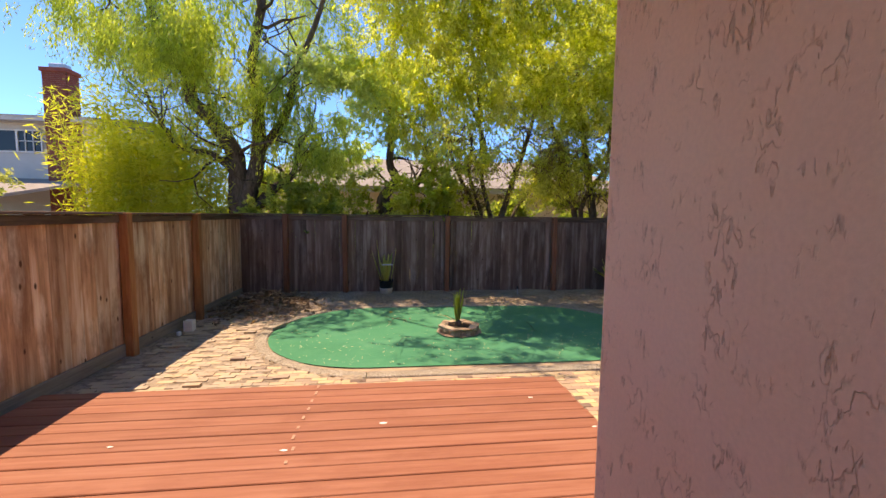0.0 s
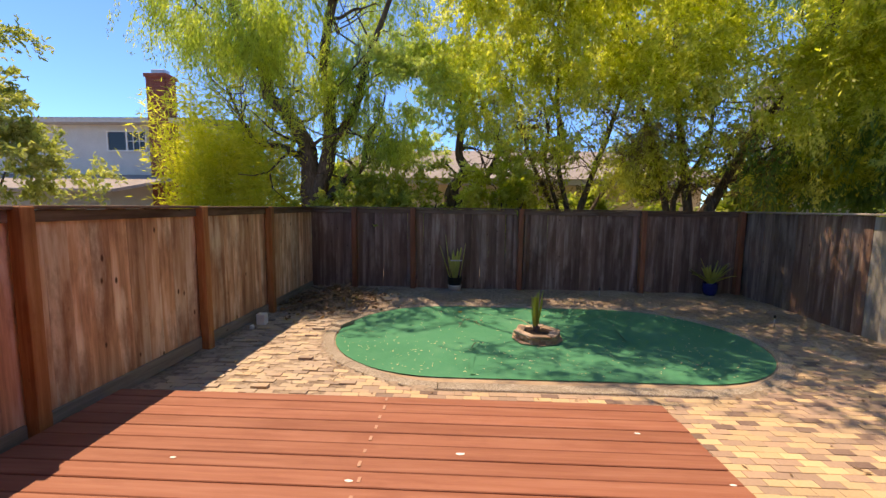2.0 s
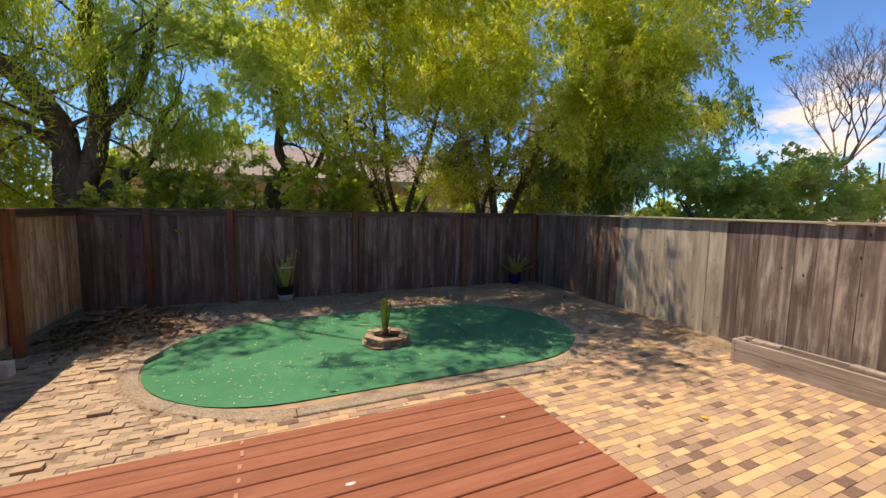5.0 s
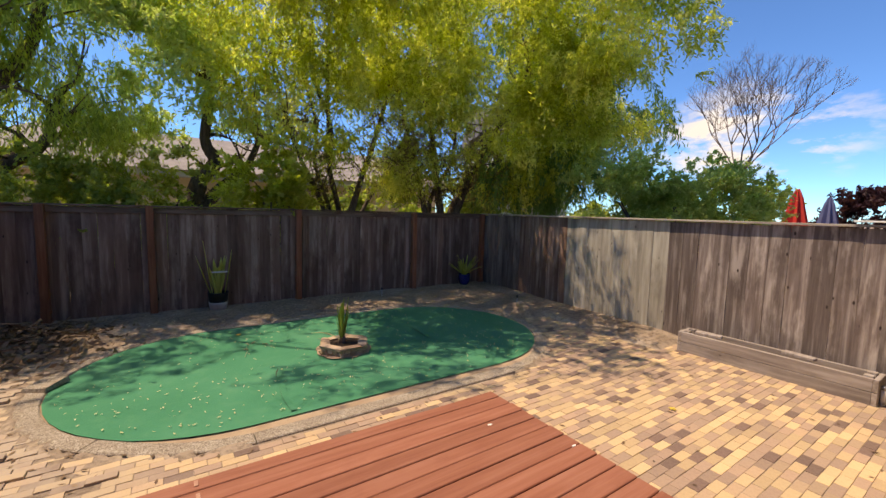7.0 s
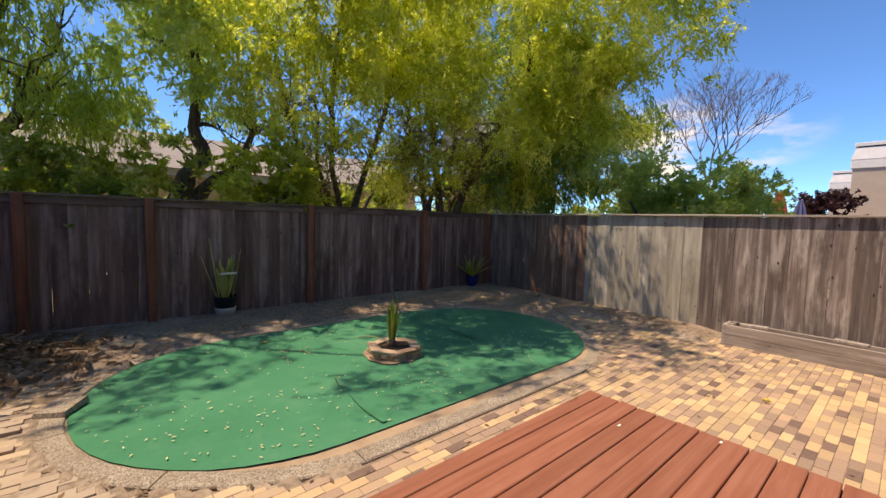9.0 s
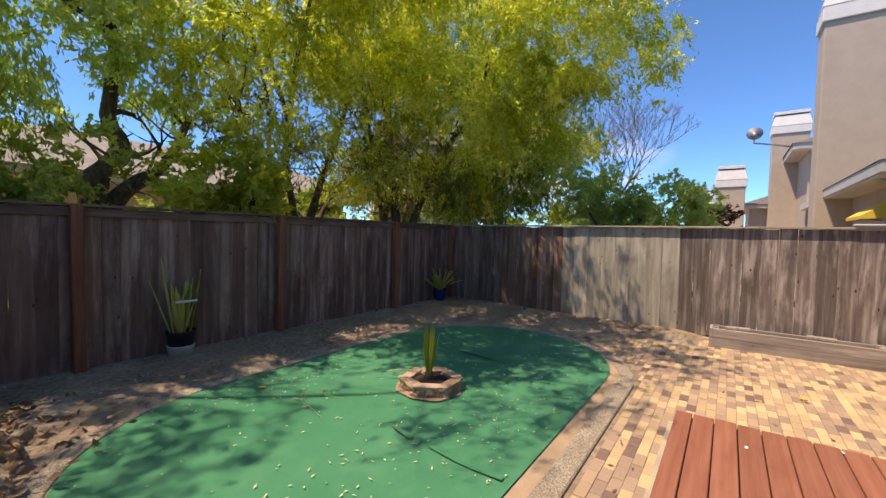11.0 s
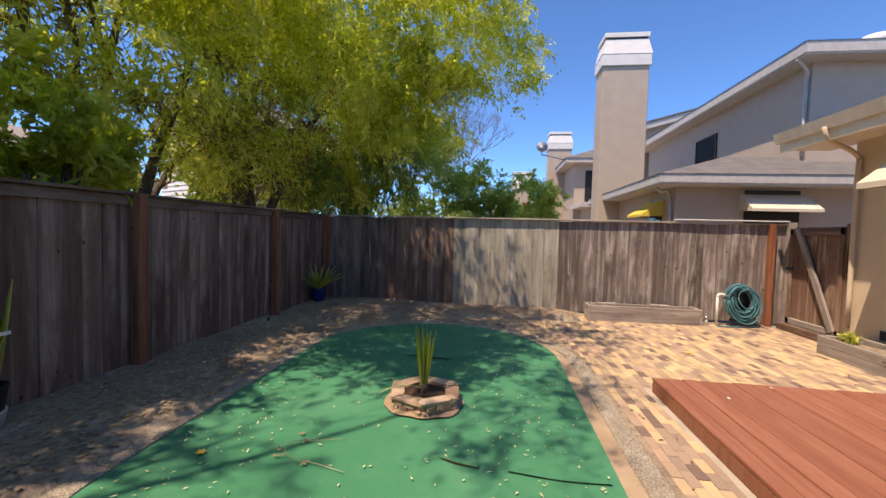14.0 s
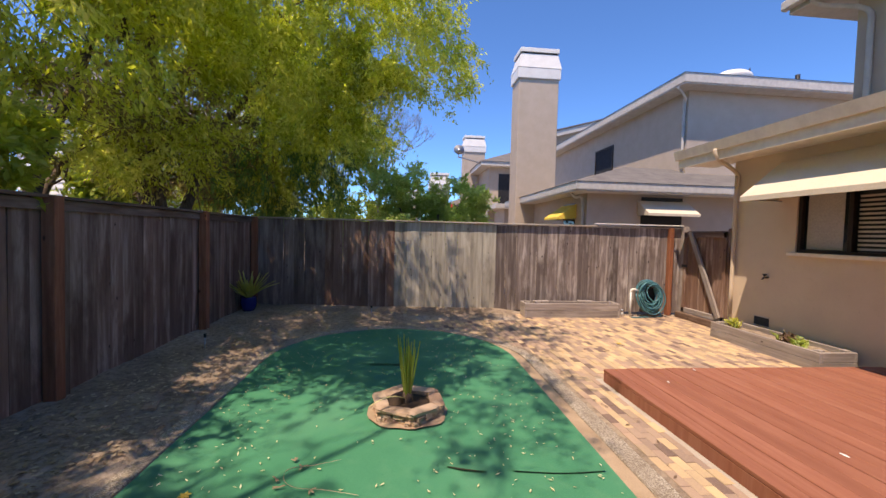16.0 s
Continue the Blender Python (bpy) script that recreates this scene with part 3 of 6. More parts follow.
def in_paving(x, y):
    """Where the clay pavers lie."""
    if y < 0.5 or to_green(x, y) < rim_out(x, y) + 0.01:
        return False
    if x < -2.98 or x > right_x(y) - 0.1:
        return False
    if y < 3.695 and x < 1.585:
        return False
    if x < -0.2:
        return y < 6.75 + 0.5 * noise.noise((x * 1.3, y, 0)) and y < GREEN_Y + 1.0
    return y < 5.55 + 0.35 * noise.noise((x, y, 4)) and (x < 4.35 or y < 3.7)


def soil_height(x, y):
    h = 0.022 * noise.noise((x * 1.7, y * 1.7, 0)) + 0.012 * noise.noise((x * 6, y * 6, 3))
    back = min(max((y - 7.0) / 0.8, 0), 1)
    side = min(max((x - 4.1) / 0.6, 0), 1) * min(max((y - 3.4) / 0.5, 0), 1)
    if to_green(x, y) < rim_out(x, y) - 0.05:
        return -0.07
    if in_paving(x, y):
        return 0.0
    if y < 3.72 and x < 1.61:
        return -0.05
    return h + 0.015 + 0.05 * max(back, side)


tagged(new("soil_bed", grid_mesh("soil", LEFT_X - 0.1, 0.2, 5.6, 8.6, 0.07, soil_height, SOIL)), "dry soil bed strewn with leaf litter", "soil", kind="structure")

# turf
turf_pts = green_edge(0.0)
verts, faces = [], []
rings = 14
for k in range(rings + 1):
    f = k / rings
    for x, y in turf_pts:
        cx = GREEN_X0 + (GREEN_X1 - GREEN_X0) * min(max((x - GREEN_X0) / (GREEN_X1 - GREEN_X0), 0), 1)
        px, py = cx + (x - cx) * f, GREEN_Y + (y - GREEN_Y) * f
        verts.append((px, py, 0.004 + 0.007 * noise.noise((px * 1.6, py * 1.6, 9)) + 0.004 * noise.noise((px * 5, py * 5, 2))))
n = len(turf_pts)
for k in range(rings):
    for i in range(n):
        a, b = k * n + i, k * n + (i + 1) % n
        faces.append((a, b, b + n, a + n))
turf = new("putting_green", mesh_of("turf", verts, faces, TURF, True))
tagged(turf, "faded green artificial turf with leaf litter on it", "putting green", kind="structure")


def seam(points, width):
    """An open seam in the turf: a dark gap with one lifted lip."""
    gap, lip = bmesh.new(), bmesh.new()
    run = smooth_run([(x, y, 0) for x, y in points], 6)
    k = len(run) - 1
    prev = None
    for i, p in enumerate(run):
        d = (run[min(i + 1, k)] - run[max(i - 1, 0)]).normalized()
        s = Vector((-d.y, d.x, 0))
        w = width * math.sin(math.pi * min(max(i / k, 0.03), 0.97)) * (0.75 + 0.5 * noise.noise(p * 9))
        row = [gap.verts.new(p + s * w * 0.5 + Vector((0, 0, 0.0165))), gap.verts.new(p - s * w * 0.5 + Vector((0, 0, 0.0165))),
               lip.verts.new(p + s * w * 0.5 + Vector((0, 0, 0.0172))), lip.verts.new(p + s * (w * 0.5 + 0.05) + Vector((0, 0, 0.012)))]
        if prev:
            gap.faces.new((prev[0], prev[1], row[1], row[0]))
            lip.faces.new((prev[2], row[2], row[3], prev[3]))
        prev = row
    part("seam_gap", gap, POT_SOIL, turf, "dark open seam in the turf")
    part("seam_lip", lip, TURF, turf, "curled turf edge along a seam")


seam([(0.10, 5.39), (0.06, 5.28), (0.03, 5.15)], 0.012)
seam([(0.03, 4.98), (-0.01, 4.68), (0.0, 4.40)], 0.0022)
seam([(2.06, 6.05), (2.05, 5.85), (2.03, 5.65), (2.02, 5.5)], 0.013)

# the rim: cast lengths of aggregate concrete with joints between
outer, inner = green_edge(rim_out), green_edge(lambda x, y: sand_gap(x, y) + 0.012)
gap_in = green_edge(-0.02)
rim = thing("concrete_rim", (0, 0, 0), "worn exposed aggregate concrete rim round the turf", "kerb", kind="structure")
total = len(outer)
stops = [0, 5, 9, 13, 18, 22, 23, 27, 31, 35, 40, 45, 46]
for a, b in zip(stops, stops[1:]):
    bm = bmesh.new()
    prev = None
    for i in range(a, b + 1):
        o, q = Vector((*outer[i % total], 0)), Vector((*inner[i % total], 0))
        if i in (a, b):
            e = (Vector((*outer[(i + (1 if i == a else -1)) % total], 0)) - o).normalized() * 0.004
            o, q = o + e, q + e
        lift = 0.010 + 0.006 * noise.noise((o.x * 2, o.y * 2, 5))
        row = [bm.verts.new(q + Vector((0, 0, -0.08))), bm.verts.new(q + Vector((0, 0, lift - 0.006))), bm.verts.new(q.lerp(o, 0.06) + Vector((0, 0, lift))),
               bm.verts.new(q.lerp(o, 0.94) + Vector((0, 0, lift))), bm.verts.new(o + Vector((0, 0, lift - 0.008))), bm.verts.new(o + Vector((0, 0, -0.08)))]
        if prev:
            for k in range(5):
                bm.faces.new((prev[k], prev[k + 1], row[k + 1], row[k]))
        else:
            bm.faces.new(row)
        prev = row
    bm.faces.new(prev[::-1])
    bmesh.ops.recalc_face_normals(bm, faces=bm.faces[:])
    part("kerb_length", bm, AGGREGATE, rim)
bm = bmesh.new()
rows = [(bm.verts.new((*p, -0.012)), bm.verts.new((*q, -0.004))) for p, q in zip(gap_in, inner)]
for i in range(total):
    p, q = rows[i], rows[(i + 1) % total]
    bm.faces.new((p[0], p[1], q[1], q[0]))
bmesh.ops.recalc_face_normals(bm, faces=bm.faces[:])
part("sand_gap", bm, SAND, rim, "strip of bare sandy dirt beside the turf")

# ---- the deck ----
DECK = 0.13
deck = thing("deck", (0, 0, 0), "low deck of red-brown stained boards with worn paint specks", "deck", kind="structure")
deck_x0, deck_x1, deck_front = -3.0, 1.53, 3.64
pitch = 0.1385
board_meshes = []
for k in range(4):
    bm = box(-0.03, 0, deck_x0, 0, pitch - 0.007, deck_x1, 0.005)
    board_meshes.append(bm)
for k in range(4):
    me = bpy.data.meshes.new("deck_board")
    board_meshes[k].to_mesh(me)
    board_meshes[k].free()
    me.materials.append(DECK_WOOD)
    board_meshes[k] = me
rnd = random.Random(4)
y = deck_front + 0.0235
k = 0
# local z runs along the board, so its grain does too
lay = Matrix(((0, 0, 1, 0), (0, 1, 0, 0), (-1, 0, 0, 0), (0, 0, 0, 1)))
while y > -0.9:
    y -= pitch
    m = Matrix.Translation((rnd.uniform(-0.006, 0.004), y, DECK - 0.03 + rnd.uniform(-0.002, 0.002))) @ pose(0, 0, 0, 0, 0, rnd.uniform(-0.04, 0.04)) @ lay
    if k == 0:
        m = m @ Matrix.Diagonal((1, 0.83, 1, 1))
    part("deck_board", board_meshes[k % 4], parent=deck, at=m)
    k += 1
part("fascia_board", box(deck_x0, deck_front - 0.032, 0.0, deck_x1 - 0.012, deck_front - 0.006, DECK - 0.034, 0.003), DECK_WOOD, deck, "stained fascia board")
part("fascia_board", box(deck_x1 - 0.04, -0.9, 0.0, deck_x1 - 0.014, deck_front - 0.036, DECK - 0.034, 0.003), DECK_WOOD, deck, "stained fascia board")
# Solid black block stands in for the shade beneath the boards.
part("deck_underside", box(deck_x0, -0.9, -0.05, deck_x1 - 0.05, deck_front - 0.05, DECK - 0.042), POT_BLACK, deck, "black block under the boards, shade put into its colour")
strip = part("footing_strip", box(deck_x1 - 0.01, 0.5, -0.04, deck_x1 + 0.05, deck_front + 0.05, 0.006, 0.003), CONCRETE, deck, "pale concrete edge strip beside the deck")
part("footing_strip", box(-2.95, deck_front - 0.004, -0.04, deck_x1 - 0.012, deck_front + 0.05, 0.005, 0.003), CONCRETE, deck, "pale concrete edge strip beside the deck")
for x, y, r in ((-0.108, 2.89, 0.018), (1.46, 2.69, 0.013), (1.14, 3.2, 0.014), (-0.75, 2.6, 0.015), (-1.9, 2.75, 0.012)):
    bm = bmesh.new()
    ring = [bm.verts.new((x + r * 1.6 * math.cos(a) * (1 + 0.4 * noise.noise((a, x, y))), y + r * 0.7 * math.sin(a) * (1 + 0.4 * noise.noise((a, y, x))), DECK + 0.0035)) for a in [2 * math.pi * i / 12 for i in range(12)]]
    bm.faces.new(ring)
    part("paint_speck", bm, WHITE_PAINT, deck, "white paint speck")
# a worn line of pale scuffs across the boards
for i in range(9):
    bm = box(-0.72 + 0.035 * noise.noise((i * 3.1, 0, 0)), 3.56 - i * 0.1385, DECK + 0.0015, -0.70 + 0.035 * noise.noise((i * 3.1, 0, 0)), 3.56 - i * 0.1385 + 0.05 + 0.045 * noise.noise((i * 1.7, 2, 0)), DECK + 0.004)
    part("paint_scuff", bm, plain("pale scuffed stain", (0.42, 0.22, 0.15), (0.50, 0.30, 0.22), 12) if i == 0 else bpy.data.materials["pale scuffed stain"], deck, "pale scuff mark")


# ---- fences ----
def board_set(width, height, thick, material, seed, jag=0.0, dog=0.0):
    """Six boards of about one width, a little cupped and uneven."""
    out = []
    rnd = random.Random(seed)
    for _ in range(6):
        w = width * rnd.uniform(0.93, 1.0)
        h = height - rnd.uniform(0, jag)
        bm = bmesh.new()
        rows = []
        for j in range(5):
            z = h * j / 4
            s = rnd.uniform(-0.0025, 0.0025)
            cup = rnd.uniform(0, 0.004)
            rows.append([bm.verts.new((s, cup, z)), bm.verts.new((s + w / 2, 0, z)), bm.verts.new((s + w, cup * 0.6, z)),
                         bm.verts.new((s + w, thick, z)), bm.verts.new((s, thick, z))])
        for a, b in zip(rows, rows[1:]):
            for k in range(5):
                bm.faces.new((a[k], a[(k + 1) % 5], b[(k + 1) % 5], b[k]))
        bm.faces.new(rows[0][::-1])
        bm.faces.new(rows[-1])
        bmesh.ops.recalc_face_normals(bm, faces=bm.faces[:])
        me = bpy.data.meshes.new("board")
        bm.to_mesh(me)
        bm.free()
        me.materials.append(material)
        out.append((me, w))
    return out


def fence(label, start, end, material, width, posts, post_material, seed, base=0.02, rail=True, kick=False, lean=0.4, cap_material=None, split=(), gaps=(0.0, 0.0, 0.0, 0.001), zones=()):
    """A board fence from start to end whose face lies to the right of that way; posts stand on its face."""
    length = math.hypot(end[0] - start[0], end[1] - start[1])
    turn = math.degrees(math.atan2(end[1] - start[1], end[0] - start[0]))
    root = thing("wooden_fence", (*start, 0), label, "fence", "fences round the yard", turn=turn)
    rnd = random.Random(seed)
    zones = [(reach, board_set(wide, FENCE_TOP - 0.03 - base, 0.018, stock, seed + i), wide, slits) for i, (reach, stock, wide, slits) in enumerate(list(zones) + [(length, material, width, gaps)])]
    x = 0.0
    while x < length - 0.04:
        reach, sets, wide, slits = next(z for z in zones if x < z[0])
        gap = rnd.choice(slits)
        me, wide = rnd.choice(sets)
        m = pose(x, rnd.uniform(-0.004, 0.004), base + rnd.uniform(-0.008, 0.008), 0, rnd.uniform(-lean, lean) * 0.5, rnd.uniform(-0.8, 0.8))
        part("board", me, parent=root, at=m)
        x += wide + gap
    cap_material = cap_material or CAP_WOOD
    # cap and top rail in lengths, a little out of line
    stops = [0.0] + sorted(posts) + [length]
    for a, b in zip(stops, stops[1:]):
        if b - a < 0.2:
            continue
        dz = rnd.uniform(-0.008, 0.008)
        m = Matrix.Translation((a, 0, FENCE_TOP + dz)) @ pose(0, 0, 0, 0, 90, 0) @ pose(0, 0, 0, rnd.uniform(-0.25, 0.25), 0, 0)
        part("cap", box(0.0, -0.075, 0.003, 0.026, 0.07, b - a - 0.003, 0.004), cap_material, root, "weathered flat cap board", at=m)
        if rail:
            m = Matrix.Translation((a, 0, FENCE_TOP - 0.03)) @ pose(0, 0, 0, 0, 90, 0)
            part("top_rail", box(0.0, -0.032, 0.004, 0.085, -0.006, b - a - 0.004, 0.003), cap_material, root, at=m)
        if kick:
            m = Matrix.Translation((a, 0, 0.17 + rnd.uniform(-0.008, 0.008))) @ pose(0, 0, 0, 0, 90, 0)
            part("kickboard", box(0.0, -0.03, 0.05, 0.15, -0.006, b - a - 0.05, 0.004), KICK_WOOD, root, "pale grey kickboard", at=m)
    for p in posts:
        m = pose(p - 0.048, -0.115, 0, rnd.uniform(-0.3, 0.3), rnd.uniform(-0.4, 0.4), rnd.uniform(-2, 2))
        part("post", box(0, 0, 0, 0.095, 0.1, FENCE_TOP - 0.005, 0.005), post_material, root, "red-brown square post", at=m)
        if p in split:
            part("post", box(0.11, 0.02, 0, 0.17, 0.1, FENCE_TOP - 0.12, 0.004), CAP_WOOD, root, "pale grey square post", at=m)
    # a rail behind the boards at mid height
    part("back_rail", box(0.0, 0.03, 0.6, length, 0.07, 0.69), cap_material, root)
    return root


left_fence = fence("brown board fence with red-brown posts, worn pale in streaks", (LEFT_X, -1.2), (LEFT_X, BACK_Y), FENCE_WARM, 0.19,
                   [2.2, 4.23, 6.12, 7.75], POST_RED, 3, kick=True)
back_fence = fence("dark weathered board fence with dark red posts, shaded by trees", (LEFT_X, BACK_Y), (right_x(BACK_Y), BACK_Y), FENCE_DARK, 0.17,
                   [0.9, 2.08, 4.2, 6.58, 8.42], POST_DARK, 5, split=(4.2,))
# Corner boards are browner and darker: tree shade is put into their colour.
right_fence = fence("silver-grey board fence, browner by the corner with shade painted in, dappled by leaf shade", (right_x(BACK_Y), BACK_Y), (right_x(0.42), 0.42), FENCE_GREY, 0.2,
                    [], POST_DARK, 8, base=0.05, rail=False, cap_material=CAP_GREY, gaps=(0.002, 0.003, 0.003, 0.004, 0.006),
                    zones=((1.18, FENCE_SHADED_BROWN, 0.2, (0.0, 0.001)), (2.5, FENCE_DARK, 0.17, (0.0, 0.001)), (4.42, FENCE_PALE, 0.24, (0.0, 0.0, 0.002))))
# White strip paints the sunlit stretch of the cap board.
part("cap", box(6.4, -0.078, FENCE_TOP + 0.028, 8.05, 0.072, FENCE_TOP + 0.046, 0.003), WHITE_PAINT, right_fence, "pale cap strip with sunlight painted into its colour")
part("post", box(7.78, -0.1, 0.02, 7.86, -0.006, FENCE_TOP - 0.01, 0.004), POST_DARK, right_fence, "red-brown square post")

# ---- the side gate ----
gate_y = 0.40
gate = thing("side_gate", (3.72, gate_y, 0), "weathered wooden side gate with a pale diagonal brace", "gate")
for k, (me, wide) in enumerate(board_set(0.155, 1.52, 0.018, FENCE_DARK, 15)):
    part("board", me, parent=gate, at=pose(0.02 + k * 0.16, 0.0, 0.1, 0, 0, 0))
part("gate_frame", box(0.0, 0.02, 0.1, 0.07, 0.06, 1.6, 0.004), FENCE_DARK, gate)
part("gate_frame", box(0.93, 0.02, 0.1, 1.0, 0.06, 1.6, 0.004), FENCE_DARK, gate)
m = pose(0.0, 0.02, 1.6, 0, 90, 0)
part("gate_rail", box(0, 0, 0, 0.09, 0.04, 1.0, 0.004), FENCE_DARK, gate, at=m)
part("gate_rail", box(0, 0, 0, 0.09, 0.04, 1.0, 0.004), BED_WOOD, gate, at=pose(0.0, 0.02, 0.2, 0, 90, 0))
part("brace", box(-0.045, 0.022, 0.0, 0.045, 0.062, 1.62, 0.004), BED_WOOD, gate, "pale grey diagonal brace", at=pose(0.1, 0.02, 0.16, 0, 27, 0))
part("latch", box(0.88, 0.06, 0.95, 1.02, 0.075, 1.0, 0.004), DARK_METAL, gate, "dark metal latch")
gpost = thing("gate_post", (4.78, gate_y, 0), "pale grey square gate post beside the fence", "post", "gate posts")
part("shaft", box(-0.05, -0.05, 0, 0.05, 0.05, 1.7, 0.005), BED_WOOD, gpost)
gpost = thing("gate_post", (3.67, gate_y, 0), "dark square gate post against the house wall", "post", "gate posts")
part("shaft", box(-0.005, -0.05, 0, 0.04, 0.05, 1.66, 0.005), FENCE_DARK, gpost)


# ---- the house behind the camera ----
WALL_Y = 0.45
house = thing("house", (0, 0, 0), "tan stucco house with deep cream eaves and an awning", "house", kind="structure")
# wing beside the way out: pinkish stucco in the porch
part("porch_wall", box(0.45, -1.2, 0.0, 0.72, 0.83, 2.72, 0.012, segments=2), STUCCO, house, "dusty pink trowelled stucco wall in the porch's shade")
part("porch_wall", box(-3.4, -1.4, 0.0, 0.72, -1.2, 2.72), STUCCO, house, "dusty pink trowelled stucco wall in the porch's shade")
# wall with the window: pieces round the opening
wx0, wx1, wz0, wz1 = 0.98, 2.58, 1.33, 2.16
cx = 3.64
for x0, z0, x1, z1 in ((0.72, 0, wx0, 2.72), (wx1, 0, cx, 2.72), (wx0, 0, wx1, wz0), (wx0, wz1, wx1, 2.72)):
    part("wall", box(x0, WALL_Y - 0.22, z0, x1, WALL_Y, z1), STUCCO_TAN, house)
part("wall", box(cx - 0.22, -6, 0, cx, WALL_Y - 0.22, 2.72), STUCCO_TAN, house)
part("window_sill", box(wx0 - 0.06, WALL_Y - 0.05, wz0 - 0.05, wx1 + 0.08, WALL_Y + 0.05, wz0 - 0.002, 0.006), TRIM_CREAM, house, "cream window sill")
win = part("window", box(wx0, WALL_Y - 0.10, wz0, wx1, WALL_Y - 0.085, wz1), GLASS, house, "dark sliding window with blinds behind")
for x0, z0, x1, z1 in ((wx0, wz0, wx0 + 0.045, wz1), (wx1 - 0.045, wz0, wx1, wz1), (wx0 + 0.045, wz0, wx1 - 0.045, wz0 + 0.04), (wx0 + 0.045, wz1 - 0.04, wx1 - 0.045, wz1), (1.92, wz0 + 0.04, 1.97, wz1 - 0.04)):
    part("window_frame", box(x0, WALL_Y - 0.082, z0, x1, WALL_Y - 0.02, z1, 0.004), BRONZE, win, "dark bronze frame")
for k in range(13):
    part("blind_slat", box(wx0 + 0.05, WALL_Y - 0.084, wz0 + 0.06 + k * 0.052, 1.90, WALL_Y - 0.079, wz0 + 0.085 + k * 0.052), BLIND, win)
# Pale panel on the left pane paints its grey reflection.
part("pane_reflection", box(2.06, WALL_Y - 0.084, wz0 + 0.05, 2.50, WALL_Y - 0.079, wz1 - 0.05), BLIND, win, "pale flat panel for the grey reflection on the left pane")
# roof, fascia, soffit, gutter
EAVE_Y, EAVE_Z = 1.0, 2.74
part("soffit", box(0.74, WALL_Y - 0.1, EAVE_Z - 0.02, cx + 0.55, EAVE_Y - 0.03, EAVE_Z, 0.0), TRIM_CREAM, house, "cream boxed soffit")
part("fascia", box(-3.5, EAVE_Y - 0.03, EAVE_Z - 0.06, cx + 0.58, EAVE_Y, EAVE_Z + 0.2, 0.006), TRIM_CREAM, house, "cream fascia board")
part("gutter", prism([(EAVE_Y + 0.002, EAVE_Z + 0.08), (EAVE_Y + 0.04, EAVE_Z + 0.08), (EAVE_Y + 0.08, EAVE_Z + 0.22), (EAVE_Y + 0.002, EAVE_Z + 0.22)], -3.5, cx + 0.62, "x"), TRIM_CREAM, house, "cream metal gutter")
part("roof", solid([(-3.5, EAVE_Y, EAVE_Z + 0.2), (cx + 0.58, EAVE_Y, EAVE_Z + 0.2), (cx + 0.58, -6, EAVE_Z + 0.2), (-3.5, -6, EAVE_Z + 0.2)],
                   [(-3.5, EAVE_Y, EAVE_Z + 0.24), (cx + 0.58, EAVE_Y, EAVE_Z + 0.24), (cx - 0.9, -1.2, EAVE_Z + 0.9), (-3.5, -1.2, EAVE_Z + 0.9)]), SHINGLE, house, "dark shingle roof")
# Out of view; added past the eave to keep sun off the porch wall.
part("porch_ceiling", box(-3.5, -1.3, 2.72, 0.74, 1.6, 2.78), TRIM_CREAM, house, "cream porch ceiling, out of view, extended to shade the wall")
part("downspout", tubes_mesh("downspout", [(smooth_run([(cx - 0.28, EAVE_Y + 0.05, EAVE_Z + 0.1), (cx - 0.28, EAVE_Y - 0.02, EAVE_Z - 0.05), (cx - 0.1, WALL_Y + 0.06, EAVE_Z - 0.22), (cx - 0.1, WALL_Y + 0.05, 2.2), (cx - 0.1, WALL_Y + 0.05, 0.3)]), [0.035] * 17)], STUCCO_TAN, 4), parent=house, label="tan painted downspout")
# upper storey, set back
part("upper_wall", box(-3.4, -5.8, 2.9, 2.65, -0.35, 4.8), STUCCO_GREY, house, "grey beige upper storey wall")
part("upper_eave", box(-3.6, -6.0, 4.8, 3.2, 0.12, 5.02, 0.01), TRIM_GREY, house, "grey boxed eave")
part("upper_gutter", box(-3.6, 0.12, 4.86, 3.25, 0.22, 5.0, 0.02), TRIM_GREY, house, "grey metal gutter")
part("downspout", tubes_mesh("downspout", [(smooth_run([(2.85, 0.15, 4.85), (2.82, 0.0, 4.75), (2.5, -0.29, 4.55), (2.45, -0.3, 4.2), (2.45, -0.3, 3.3)]), [0.04] * 17)], TRIM_GREY, 4), parent=house, label="grey painted downspout")
# wall lamp stub and tap
tap = thing("garden_tap", (2.95, WALL_Y, 0.95), "small dark garden tap on the tan wall", "tap")
part("pipe", tubes_mesh("pipe", [([(0, 0, 0), (0, 0.07, 0), (0, 0.1, -0.03)], [0.012, 0.012, 0.01])], DARK_METAL, 8), parent=tap)
part("wheel", tubes_mesh("wheel", [([(0, 0.06, 0.015), (0, 0.06, 0.04), (0, 0.06, 0.05)], [0.006, 0.028, 0.026])], DARK_METAL, 10), parent=tap)


